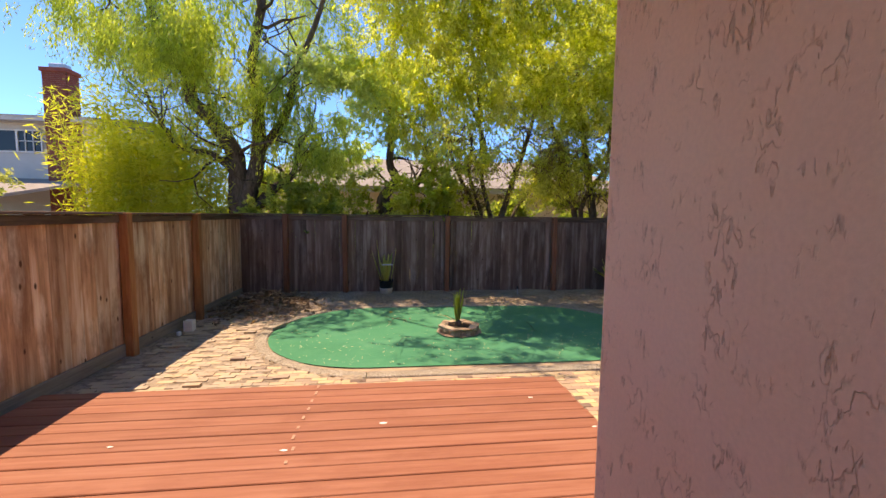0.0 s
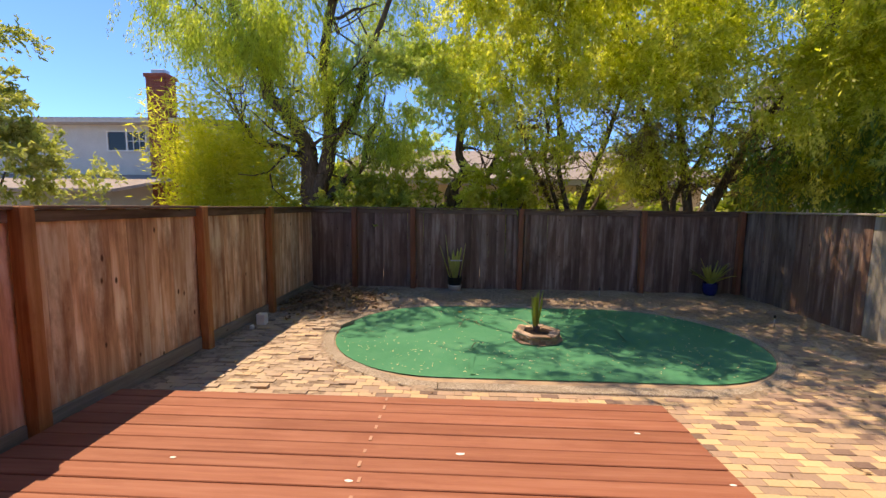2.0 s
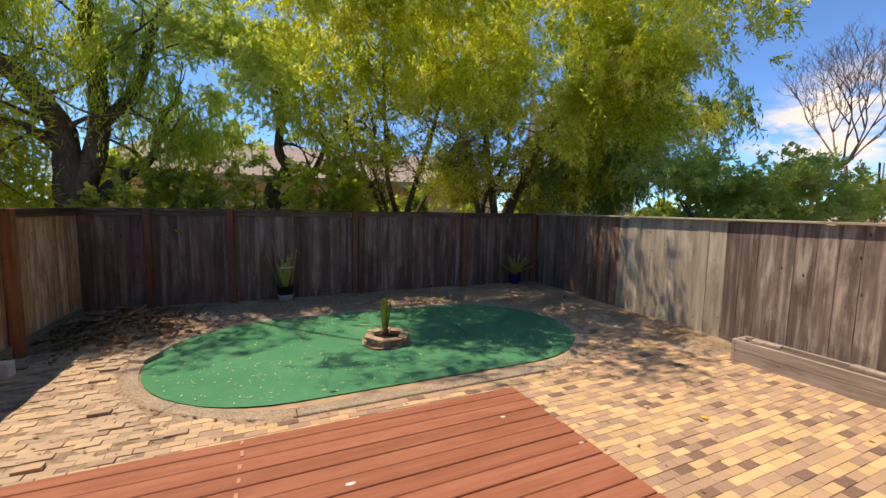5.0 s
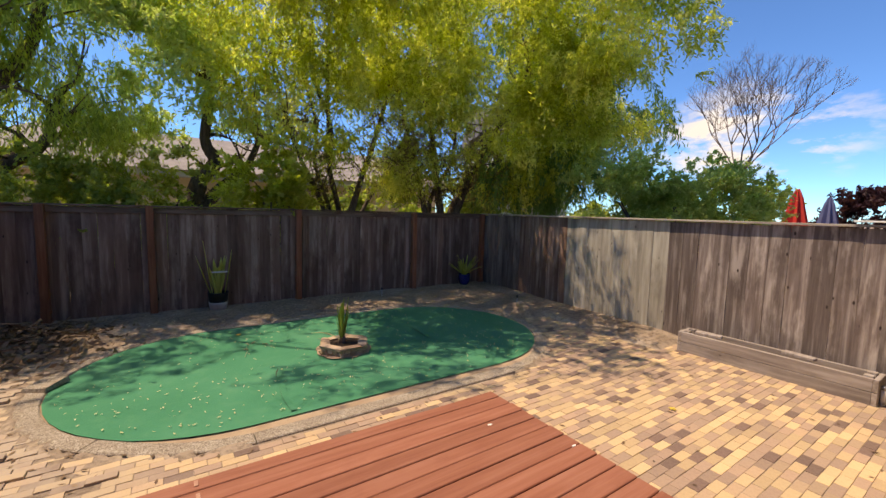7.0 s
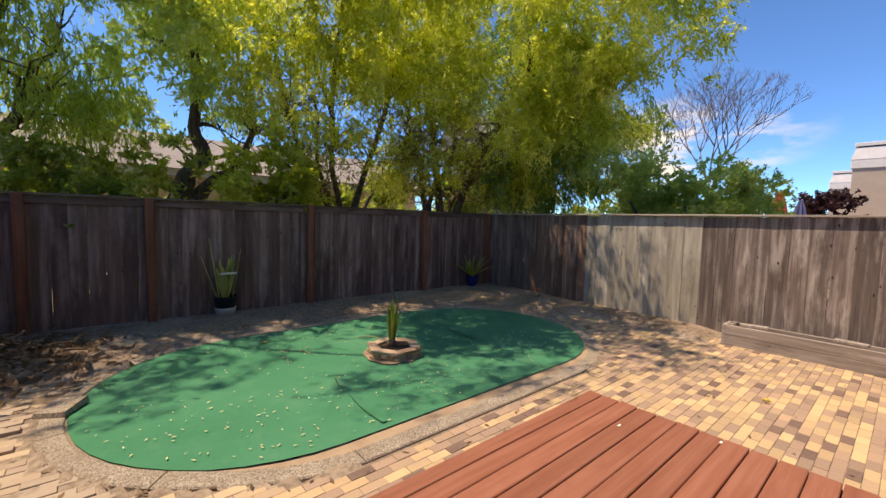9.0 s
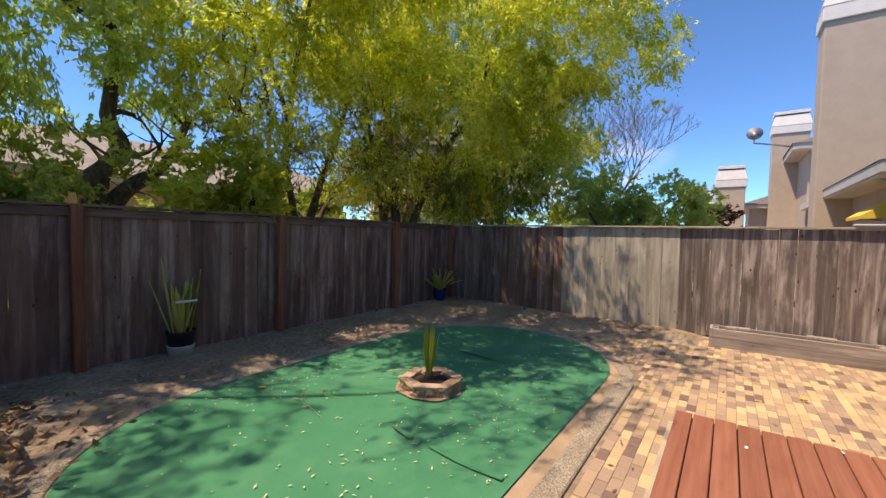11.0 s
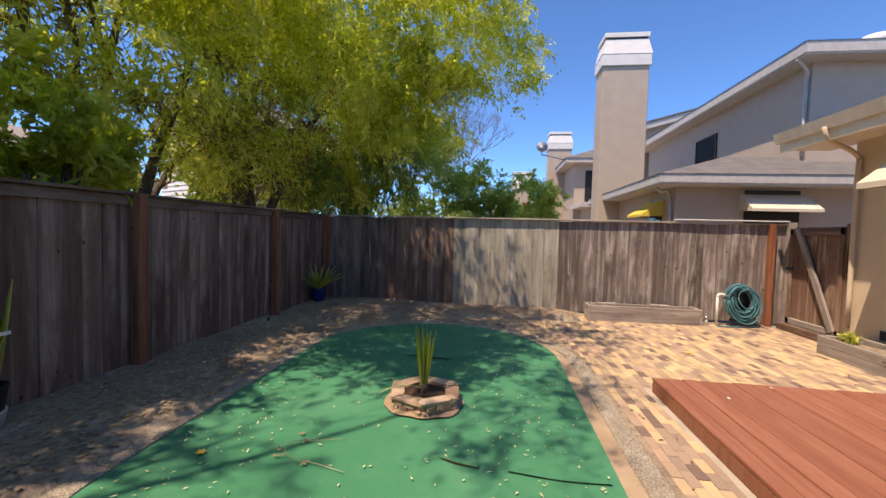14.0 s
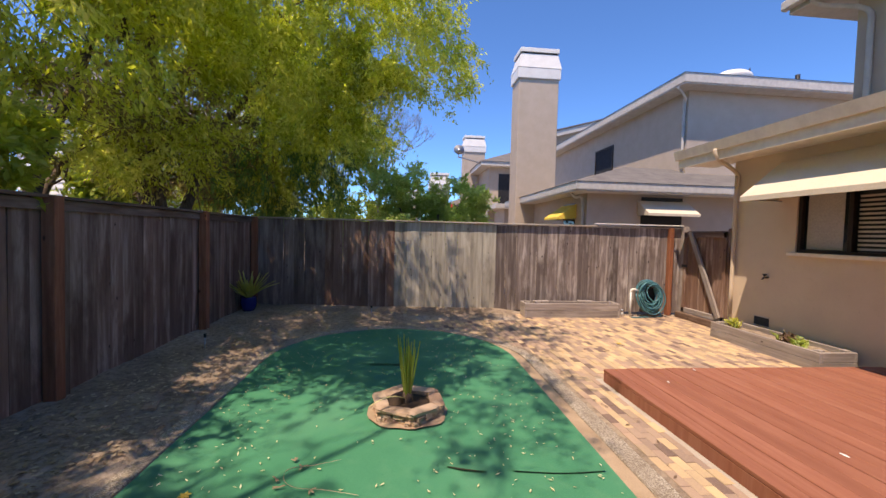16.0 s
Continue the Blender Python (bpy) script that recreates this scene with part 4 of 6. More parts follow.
def window_awning(at, width, depth, drop, material, label, facing):
    """A sloping canvas awning on a frame: at is the middle of its top edge, facing turns it from +y."""
    root = thing("awning", at, label, "awning", "window awnings", turn=facing)
    w, t = width / 2, 0.012
    top = [(-w, 0, 0), (w, 0, 0), (w, depth, -drop), (-w, depth, -drop)]
    part("canopy", solid([(x, y, z - t) for x, y, z in top], top), material, root)
    part("valance", box(-w, depth - 0.006, -drop - 0.07, w, depth + 0.004, -drop - 0.002, 0.002), material, root)
    for s in (-1, 1):
        tri = [(0.01, -0.02), (depth - 0.008, -drop - 0.004), (depth - 0.008, -drop - 0.065), (0.01, -drop - 0.03)]
        part("side_panel", prism(tri, s * w - 0.005, s * w + 0.005, "x"), material, root)
        part("arm", tubes_mesh("arm", [([(s * (w - 0.04), 0.01, -drop - 0.05), (s * (w - 0.04), depth - 0.02, -drop - 0.03)], [0.01, 0.01])], METAL, 6), parent=root)
    return root


window_awning((1.82, WALL_Y + 0.003, 2.58), 2.05, 0.6, 0.5, AWNING, "cream sloping window awning on the tan house", 0)

# ---- the neighbour's house beyond the side fence ----
def neighbour():
    root = thing("neighbour_house", (0, 0, 0), "grey-beige two-storey stucco house with a tall chimney", "house", "neighbouring houses")
    lx, ly = 8.2, 0.75
    part("lower_wall", box(lx, -7, 0, 14.5, ly, 2.75), STUCCO_GREY, root)
    e = 0.55
    ring = lambda d, z: [(lx - d, -7, z), (15, -7, z), (15, ly + d, z), (lx - d, ly + d, z)]
    part("lower_soffit", solid(ring(e, 2.66), ring(e, 2.70)), TRIM_GREY, root)
    part("lower_fascia", solid(ring(e + 0.03, 2.70), ring(e + 0.03, 2.90)), TRIM_GREY, root, "grey fascia and gutter")
    part("lower_roof", solid(ring(e + 0.05, 2.905), [(lx + 1.6, -7, 3.7), (15, -7, 3.7), (15, ly - 1.9, 3.7), (lx + 1.6, ly - 1.9, 3.7)]), SHINGLE, root, "dark shingle roof")
    ux, uy = 9.15, -2.75
    part("upper_wall", box(ux, -9, 2.7, 20, uy, 6.1), STUCCO_GREY, root)
    ring2 = lambda d, z: [(ux - d, -9, z), (21, -9, z), (21, uy + d, z), (ux - d, uy + d, z)]
    part("upper_soffit", solid(ring2(0.5, 5.96), ring2(0.5, 6.0)), TRIM_GREY, root)
    part("upper_fascia", solid(ring2(0.53, 6.0), ring2(0.53, 6.26)), TRIM_GREY, root, "grey fascia and gutter")
    part("upper_roof", solid(ring2(0.55, 6.265), [(ux + 2.6, -9, 7.0), (21, -9, 7.0), (21, uy - 3.2, 7.0), (ux + 2.6, uy - 3.2, 7.0)]), SHINGLE, root, "dark shingle roof")
    # Matt dark panel in place of glass, so no bright sky mirrors in it.
    w = part("window", box(13.5, uy, 4.0, 14.9, uy + 0.02, 5.2), MATT_DARK, root, "dark upper window with a matt panel for glass")
    for x0, z0, x1, z1 in ((13.45, 3.95, 13.5, 5.25), (14.9, 3.95, 14.95, 5.25), (13.5, 3.95, 14.9, 4.0), (13.5, 5.2, 14.9, 5.25)):
        part("window_frame", box(x0, uy, z0, x1, uy + 0.05, z1), BRONZE, w)
    part("downspout", tubes_mesh("downspout", [(smooth_run([(ux - 0.2, uy + 0.5, 5.95), (ux - 0.1, uy + 0.2, 5.7), (ux + 0.1, uy + 0.06, 5.5), (ux + 0.1, uy + 0.06, 3.6)]), [0.05] * 13)], TRIM_GREY, 4), parent=root, label="grey painted downspout")
    part("downspout", tubes_mesh("downspout", [(smooth_run([(lx + 0.1, ly + 0.5, 2.7), (lx + 0.12, ly + 0.3, 2.55), (lx + 0.15, ly + 0.06, 2.4), (lx + 0.15, ly + 0.06, 0.4)]), [0.045] * 13)], TRIM_GREY, 4), parent=root, label="grey painted downspout")
    part("window", box(lx - 0.02, -2.0, 1.2, lx, -0.8, 2.6), GLASS, root, "dark lower window")
    part("window", box(8.95, ly, 1.2, 9.75, ly + 0.02, 2.42), GLASS, root, "dark lower window")
    # taller gabled block behind, its roof rising away from the yard
    gx, gy = 20.6, -2.6
    part("gable_wall", prism([(gy, 2.0), (gy, 7.1), (-9.0, 8.9), (-9.0, 2.0)], gx, gx + 6.0, "x"), STUCCO_GREY, root)
    part("rake_board", prism([(gy + 0.45, 6.98), (gy + 0.45, 7.28), (-9.0, 9.18), (-9.0, 8.88)], gx - 0.45, gx - 0.005, "x"), TRIM_GREY, root, "grey rake board")
    part("gable_roof", prism([(gy + 0.5, 7.285), (gy + 0.5, 7.36), (-9.0, 9.26), (-9.0, 9.185)], gx - 0.5, gx + 6.0, "x"), SHINGLE, root, "dark shingle roof")
    # skylight dome and vent on the roof
    bm = bmesh.new()
    bmesh.ops.create_uvsphere(bm, u_segments=16, v_segments=8, radius=0.5)
    for v in bm.verts:
        v.co = Vector((10.6 + v.co.x, -5.4 + v.co.y * 1.2, 7.02 + max(v.co.z, -0.9) * 0.5))
    part("skylight", bm, WHITE_PAINT, root, "white domed skylight", True)
    part("roof_vent", tubes_mesh("roof_vent", [([(10.4, -7.6, 6.4), (10.4, -7.6, 7.2)], [0.07, 0.07]), ([(10.5, -5.9, 6.4), (10.5, -5.9, 7.35)], [0.02, 0.02])], DARK_METAL, 8), parent=root, label="dark roof vent pipe")
    return root


neighbour()
window_awning((8.175, -1.4, 2.5), 1.45, 0.55, 0.36, AWNING, "cream sloping window awning on the neighbour's house", 90)
window_awning((9.35, 0.775, 2.40), 1.1, 0.55, 0.38, AWNING_YELLOW, "sunlit yellow window awning on the neighbour's house", 0)


def stucco_chimney(at, width, depth, height, label):
    root = thing("chimney", at, label, "chimney", "stucco chimneys")
    part("shaft", box(0, 0, 0, depth, width, height - 1.15, 0.02), STUCCO_GREY, root)
    part("collar", box(-0.06, -0.06, height - 1.15, depth + 0.06, width + 0.06, height - 0.75, 0.02), WHITE_PAINT, root, "white painted collar")
    bm = solid([(-0.07, -0.07, height - 0.75), (depth + 0.07, -0.07, height - 0.75), (depth + 0.07, width + 0.07, height - 0.75), (-0.07, width + 0.07, height - 0.75)],
               [(0.02, 0.06, height - 0.22), (depth - 0.02, 0.06, height - 0.22), (depth - 0.02, width - 0.06, height - 0.22), (0.02, width - 0.06, height - 0.22)])
    part("hood", bm, WHITE_PAINT, root, "white sloping hood")
    part("vent_slot", box(0.03, 0.1, height - 0.22, depth - 0.03, width - 0.1, height - 0.16), DARK_METAL, root, "dark vent slot")
    part("lid", box(-0.02, 0.02, height - 0.16, depth + 0.02, width - 0.02, height, 0.01), WHITE_PAINT, root, "white metal lid")
    return root


stucco_chimney((12.7, -0.05, 0), 1.55, 0.95, 8.55, "tall grey-beige stucco chimney with a white hood")


def far_house():
    root = thing("neighbour_house", (22, -3.0, 0), "further grey-beige house with a dark shingle roof", "house", "neighbouring houses")
    part("wall", box(0, -8, 0, 9, 3.6, 5.6), STUCCO_GREY, root)
    # Flat dark panel on the wall paints the balcony's shade; no recess is built.
    part("balcony_shade", box(-0.02, 0.6, 3.0, 0.0, 3.0, 5.2), DARK_METAL, root, "flat dark panel painting a shaded balcony recess")
    part("lower_wall", box(-2.5, -6, 0, 0, 3.2, 2.9), STUCCO_GREY, root)
    part("lower_eave", box(-3.0, -6, 2.9, 0, 3.8, 3.15), TRIM_GREY, root)
    part("fascia", box(-0.5, -8, 5.6, 9, 4.2, 5.85), TRIM_GREY, root)
    part("roof", solid([(-0.55, -8, 5.855), (9, -8, 5.855), (9, 4.25, 5.855), (-0.55, 4.25, 5.855)], [(3.5, -8, 7.6), (9, -8, 7.6), (9, 0.2, 7.6), (3.5, 0.2, 7.6)]), SHINGLE, root)
    dish = thing("satellite_dish", (21.4, 2.6, 5.85), "grey satellite dish on a roof edge", "satellite dish")
    part("dish", tubes_mesh("dish", [([(0, 0, 0.5), (-0.1, 0, 0.53), (-0.16, 0, 0.55)], [0.04, 0.25, 0.32])], METAL, 14), parent=dish)
    part("arm", tubes_mesh("arm", [([(0.5, -1.5, -0.1), (0.25, -0.7, 0.05), (0.05, 0, 0.15), (0.05, 0, 0.5)], [0.04] * 4)], METAL, 6), parent=dish)


far_house()
stucco_chimney((25.5, 0.2, 0), 1.5, 1.0, 8.3, "further stucco chimney with a white hood")
stucco_chimney((24.6, 2.75, 0), 1.3, 0.9, 5.5, "distant low stucco chimney with a white hood")
stucco_chimney((34.0, 4.4, 0), 1.3, 0.9, 5.3, "distant low stucco chimney with a white hood")


def low_house():
    root = thing("neighbour_house", (26.5, -1.5, 0), "distant low grey house with a dark roof", "house", "neighbouring houses")
    part("wall", box(0, 0, 0, 6, 4.0, 3.3), STUCCO_GREY, root)
    part("eave", box(-0.4, -0.4, 3.3, 6.4, 4.4, 3.5), TRIM_GREY, root)
    part("roof", solid([(-0.45, -0.45, 3.505), (6.4, -0.45, 3.505), (6.4, 4.45, 3.505), (-0.45, 4.45, 3.505)], [(1.5, 1.9, 4.5), (5, 1.9, 4.5), (5, 2.1, 4.5), (1.5, 2.1, 4.5)]), SHINGLE, root)


low_house()


# ---- the pale house behind the left fence ----
def brick_chimney(parent, x0, y0, x1, y1, z0, z1):
    ch = part("brick_chimney", box(x0 + 0.015, y0 + 0.015, z0, x1 - 0.015, y1 - 0.015, z1 - 0.1), MORTAR, parent, "tall red brick chimney")
    verts, faces = [], []
    row, z = 0, z0
    while z < z1 - 0.18:
        for side in range(2):
            span = (x1 - x0) if side == 0 else (y1 - y0)
            u = -0.11 if row % 2 else 0.0
            while u < span:
                a, b = max(u, 0), min(u + 0.21, span)
                if b - a > 0.04:
                    if side == 0:
                        lo, hi = (x0 + a, y0, z), (x0 + b, y0 + 0.03, z + 0.065)
                    else:
                        lo, hi = (x1 - 0.03, y0 + a, z), (x1, y0 + b, z + 0.065)
                    base = len(verts)
                    verts += [(p, q, r) for r in (lo[2], hi[2]) for q in (lo[1], hi[1]) for p in (lo[0], hi[0])]
                    faces += [tuple(base + i for i in f) for f in ((0, 2, 3, 1), (4, 5, 7, 6), (0, 1, 5, 4), (2, 6, 7, 3), (0, 4, 6, 2), (1, 3, 7, 5))]
                u += 0.22
        z += 0.075
        row += 1
    part("brickwork", mesh_of("brickwork", verts, faces, RED_BRICK), parent=ch)["kind"] = "stuff"
    part("crown_course", box(x0 - 0.06, y0 - 0.06, z1 - 0.16, x1 + 0.06, y1 + 0.06, z1, 0.01), RED_BRICK, ch)
    part("flue_cap", box(x0 + 0.15, y0 + 0.15, z1, x1 - 0.15, y1 - 0.15, z1 + 0.22, 0.02), METAL, ch, "dull metal flue cap")


def pale_house():
    root = thing("neighbour_house", (-20.3, 19.0, 0), "pale grey two-storey house with a brick chimney", "house", "neighbouring houses")
    part("wall", box(-4, 0, 0, 7.0, 8, 5.3), STUCCO_PALE, root)
    part("fascia", box(-4.6, -0.65, 5.3, 7.7, 8, 5.5), TRIM_GREY, root, "grey fascia")
    part("roof", solid([(-4.7, -0.7, 5.505), (7.8, -0.7, 5.505), (7.8, 8.5, 5.505), (-4.7, 8.5, 5.505)], [(-4.7, 3.8, 6.3), (7.8, 3.8, 6.3), (7.8, 4.2, 6.3), (-4.7, 4.2, 6.3)]), SHINGLE, root, "grey shingle roof")
    part("porch_roof", solid([(-4, -4.4, 2.1), (7.6, -4.4, 2.1), (7.6, 0, 2.9), (-4, 0, 2.9)], [(-4, -4.4, 2.2), (7.6, -4.4, 2.2), (7.6, 0, 3.02), (-4, 0, 3.02)]), SHINGLE_TAN, root, "weathered lean-to roof")
    w = part("window", box(3.7, -0.02, 4.15, 5.5, 0.0, 4.98), GLASS, root, "sliding upper window with pale grilles")
    for x0, z0, x1, z1 in ((3.64, 4.09, 3.7, 5.04), (5.5, 4.09, 5.56, 5.04), (3.7, 4.09, 5.5, 4.15), (3.7, 4.98, 5.5, 5.04), (4.56, 4.15, 4.64, 4.98), (4.9, 4.15, 4.93, 4.98), (5.2, 4.15, 5.23, 4.98), (4.64, 4.55, 5.5, 4.58)):
        part("window_frame", box(x0, -0.06, z0, x1, -0.02, z1), WHITE_PAINT, w, "white frame")
    brick_chimney(root, 6.2, -0.7, 7.1, -0.02, 0.0, 7.4)
    part("aerial_bracket", tubes_mesh("aerial_bracket", [([(5.75, -0.05, 4.2), (5.85, -0.3, 4.5), (5.7, -0.35, 5.1)], [0.03, 0.03, 0.02]), ([(5.6, -0.35, 4.7), (6.0, -0.35, 4.9)], [0.02, 0.02])], METAL, 6), parent=root, label="grey aerial bracket")


pale_house()


def back_house():
    root = thing("neighbour_house", (0.5, 17.0, 0), "low house with a weathered shake roof behind the trees", "house", "neighbouring houses")
    part("wall", box(-6, 0, 0, 9, 7, 2.6), STUCCO_TAN, root)
    part("fascia", box(-6.6, -0.8, 2.6, 9.6, 7.6, 2.8), TRIM_GREY, root)
    part("roof", solid([(-6.7, -0.9, 2.805), (9.7, -0.9, 2.805), (9.7, 7.8, 2.805), (-6.7, 7.8, 2.805)], [(-5, 3.2, 4.4), (8, 3.2, 4.4), (8, 3.6, 4.4), (-5, 3.6, 4.4)]), SHINGLE_TAN, root, "weathered shake roof")


back_house()


def clapboard_house():
    root = thing("neighbour_house", (10.2, 13.8, 0), "white clapboard house glimpsed through the trees", "house", "neighbouring houses", turn=-28)
    part("wall", box(0.03, 0.03, 0, 3.2, 6, 5.0), STUCCO_PALE, root)
    for k in range(24):
        z = 0.3 + k * 0.19
        bm = solid([(0, -0.02, z), (3.2, -0.02, z), (3.2, 0.03, z), (0, 0.03, z)], [(0, 0.012, z + 0.2), (3.2, 0.012, z + 0.2), (3.2, 0.03, z + 0.2), (0, 0.03, z + 0.2)])
        part("clapboard", bm, WHITE_PAINT, root)
        bm = solid([(-0.02, 0, z), (0.03, 0, z), (0.03, 6, z), (-0.02, 6, z)], [(0.012, 0, z + 0.2), (0.03, 0, z + 0.2), (0.03, 6, z + 0.2), (0.012, 6, z + 0.2)])
        part("clapboard", bm, WHITE_PAINT, root)
    part("roof", solid([(-0.5, -0.5, 5.0), (3.6, -0.5, 5.0), (3.6, 6.5, 5.0), (-0.5, 6.5, 5.0)], [(-0.5, 2.9, 6.6), (3.6, 2.9, 6.6), (3.6, 3.1, 6.6), (-0.5, 3.1, 6.6)]), SHINGLE, root)


clapboard_house()
for x, y, a in ((4.66, 3.2, 12), (4.70, 2.35, -8)):
    offcut = thing("wood_offcut", (x, y, 0.262), "loose grey wood offcut on the raised bed", "wood offcut", "offcuts on the raised bed", turn=a)
    part("plank", box(-0.04, -0.14, 0, 0.05, 0.14, 0.035, 0.006), BED_WOOD, offcut)


# ---- trees and shrubs beyond the fences ----
tree("pepper_tree", (-3.5, 9.6, 0), "tall pepper tree with a twisting dark trunk and airy crown",
     [([(0, 0, 0), (0.05, 0, 1.2), (-0.05, 0, 2.0), (-0.1, 0.05, 2.9), (-0.55, 0.1, 3.7), (-1.0, 0.1, 4.15), (-1.05, 0.1, 4.6), (-1.5, 0.2, 5.3), (-1.9, 0.2, 6.4), (-2.0, 0.3, 7.8)], 0.29, 0.05),
      ([(0.02, 0, 1.7), (0.35, 0.1, 2.9), (0.38, 0.1, 4.2), (0.3, 0.1, 5.2), (0.55, 0.1, 6.5), (0.4, 0, 8.0)], 0.22, 0.05),
      ([(0.4, 0.1, 3.1), (0.95, 0.2, 3.9), (1.25, 0.1, 4.9), (1.8, 0, 6.2), (2.1, 0, 7.4)], 0.12, 0.03),
      ([(-0.05, 0, 2.5), (-0.5, -0.1, 2.95), (-1.2, -0.1, 3.1), (-1.6, 0, 3.6), (-1.9, 0, 4.3)], 0.09, 0.02),
      ([(0.1, 0, 1.5), (0.6, 0.2, 2.2), (1.1, 0.2, 2.6), (1.2, 0.2, 3.2)], 0.16, 0.04),
      # This limb, above the view, is added to carry leaves that dapple the turf.
      ([(0.35, 0, 5.6), (1.0, -0.9, 6.7), (1.9, -1.8, 7.2), (3.0, -2.3, 7.3)], 0.035, 0.012)],
     # Blobs at (1.5, -2.0) and (3.0, -2.3) are added unseen, to shade the turf.
     [(-2.2, 0.3, 6.6, 1.5, 1.3, 1.3), (-0.4, 0.6, 8.3, 1.9, 1.4, 1.1), (1.5, 1.6, 6.8, 1.0, 0.9, 0.8), (0.9, 0.2, 4.6, 0.9, 0.8, 0.9), (1.5, 0.3, 3.4, 0.8, 0.8, 0.9), (-1.6, 0.3, 5.3, 0.8, 0.8, 0.7), (2.2, 1.6, 5.9, 0.8, 0.8, 0.9), (1.5, -2.0, 7.4, 0.8, 0.5, 0.3), (3.0, -2.3, 7.2, 1.3, 0.9, 0.4),
      (0.3, -0.4, 4.2, 0.8, 0.5, 0.5), (-0.6, -0.6, 5.2, 0.9, 0.6, 0.4), (-0.3, -1.2, 5.6, 0.9, 0.6, 0.4), (-1.0, -0.9, 5.4, 0.8, 0.6, 0.4)],
     108000, LEAF_PEPPER, 0.10, 0.02, shoots=14, reach=1.7, seed=2, droop=1.1, clump=0.2, per=60, shell=0.2, strand=0.6, spread=0.3)

tree("shade_tree", (-0.4, 10.8, 0), "small leaning tree with a curved trunk and loose leaves",
     [([(0, 0, 0), (0.15, 0, 1.0), (0.02, 0, 1.7), (0.1, 0, 2.2), (0.38, 0, 2.6), (0.22, 0, 3.1), (0.3, 0, 4.2), (-0.1, 0, 5.4)], 0.27, 0.05),
      ([(0.1, 0, 1.6), (0.5, 0, 2.1), (0.95, 0, 2.5), (1.3, 0, 3.3)], 0.16, 0.05)],
     [(-0.4, 0, 4.4, 1.0, 1.0, 0.9), (0.5, 0, 4.9, 1.1, 1.0, 0.8), (-0.9, 0.3, 3.3, 0.6, 0.8, 0.5), (0.4, -0.3, 3.8, 0.7, 0.6, 0.5), (1.3, 0, 3.9, 0.7, 0.7, 0.6), (-0.6, -1.3, 4.6, 1.0, 0.7, 0.5), (-1.8, -1.2, 4.8, 0.9, 0.7, 0.5), (0.3, -1.6, 4.4, 0.8, 0.6, 0.4)],
     36000, LEAF_BUSH, 0.10, 0.03, shoots=9, seed=5, droop=0.8, clump=0.16, per=60, shell=0.2, spread=0.25)

tree("shade_tree", (2.3, 9.9, 0), "dense broad-leaved tree hanging over the fence",
     [([(0, 0, 0), (0.12, 0.1, 1.4), (-0.18, 0, 2.6), (-0.1, 0.1, 3.5), (-0.6, 0, 4.8), (-0.4, 0, 6.4)], 0.085, 0.02),
      ([(0.05, 0, 0.5), (-0.15, 0.1, 1.7), (-0.5, 0, 2.7), (-0.45, 0.1, 3.6), (-0.9, 0, 4.9)], 0.06, 0.02),
      ([(0.1, 0, 0.8), (0.5, 0, 2.2), (0.9, -0.2, 3.6), (1.3, -0.2, 5.2)], 0.10, 0.03),
      ([(0.0, 0, 1.0), (-0.4, 0.1, 2.0), (-0.9, 0, 3.0), (-1.3, 0, 4.4)], 0.08, 0.025),
      ([(0.1, 0, 0.6), (0.8, 0.2, 1.9), (1.5, 0.1, 2.9), (1.9, 0, 3.9)], 0.06, 0.02),
      # Overhanging limb out of view, added to hold the shading boughs.
      ([(-0.2, 0, 3.2), (-0.5, -0.9, 4.6), (-0.7, -1.9, 5.6), (-0.6, -3.0, 6.2)], 0.045, 0.015)],
     [(-1.7, -0.5, 5.0, 1.15, 1.0, 1.3), (-0.3, -0.6, 5.3, 1.8, 1.3, 1.5), (1.1, -0.7, 4.8, 1.4, 1.2, 1.5), (-1.1, -1.0, 3.6, 1.2, 0.8, 0.9), (0.5, -1.0, 3.4, 1.4, 0.8, 0.9),
      (1.2, -0.4, 2.6, 1.0, 0.6, 0.7),
      # Boughs over the yard, mostly above the view, added to shade the turf.
      (-1.4, -2.5, 5.8, 1.5, 0.9, 0.6), (-0.1, -2.6, 5.9, 1.4, 0.9, 0.6), (0.6, -2.1, 5.6, 0.9, 0.7, 0.6), (-0.5, -3.2, 6.2, 1.1, 0.6, 0.5), (-0.9, -3.6, 6.5, 1.2, 0.6, 0.45), (-0.4, -3.2, 6.1, 0.9, 0.6, 0.45), (-0.2, -2.9, 5.6, 1.2, 0.6, 0.45), (-2.2, -2.6, 6.0, 1.0, 0.7, 0.5), (-1.3, -2.1, 6.0, 1.1, 0.7, 0.6), (-0.9, -2.6, 6.3, 1.0, 0.6, 0.5), (-1.7, -2.0, 5.7, 0.7, 0.5, 0.5),
      (-1.8, -2.2, 5.4, 1.2, 0.8, 0.5), (-0.8, -1.9, 5.2, 1.2, 0.8, 0.5), (-2.5, -2.2, 5.6, 0.9, 0.8, 0.5), (-1.2, -2.8, 5.5, 1.1, 0.7, 0.4)],
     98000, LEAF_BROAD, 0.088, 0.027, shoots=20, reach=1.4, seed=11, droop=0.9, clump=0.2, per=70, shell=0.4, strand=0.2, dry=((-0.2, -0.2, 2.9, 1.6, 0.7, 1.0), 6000))

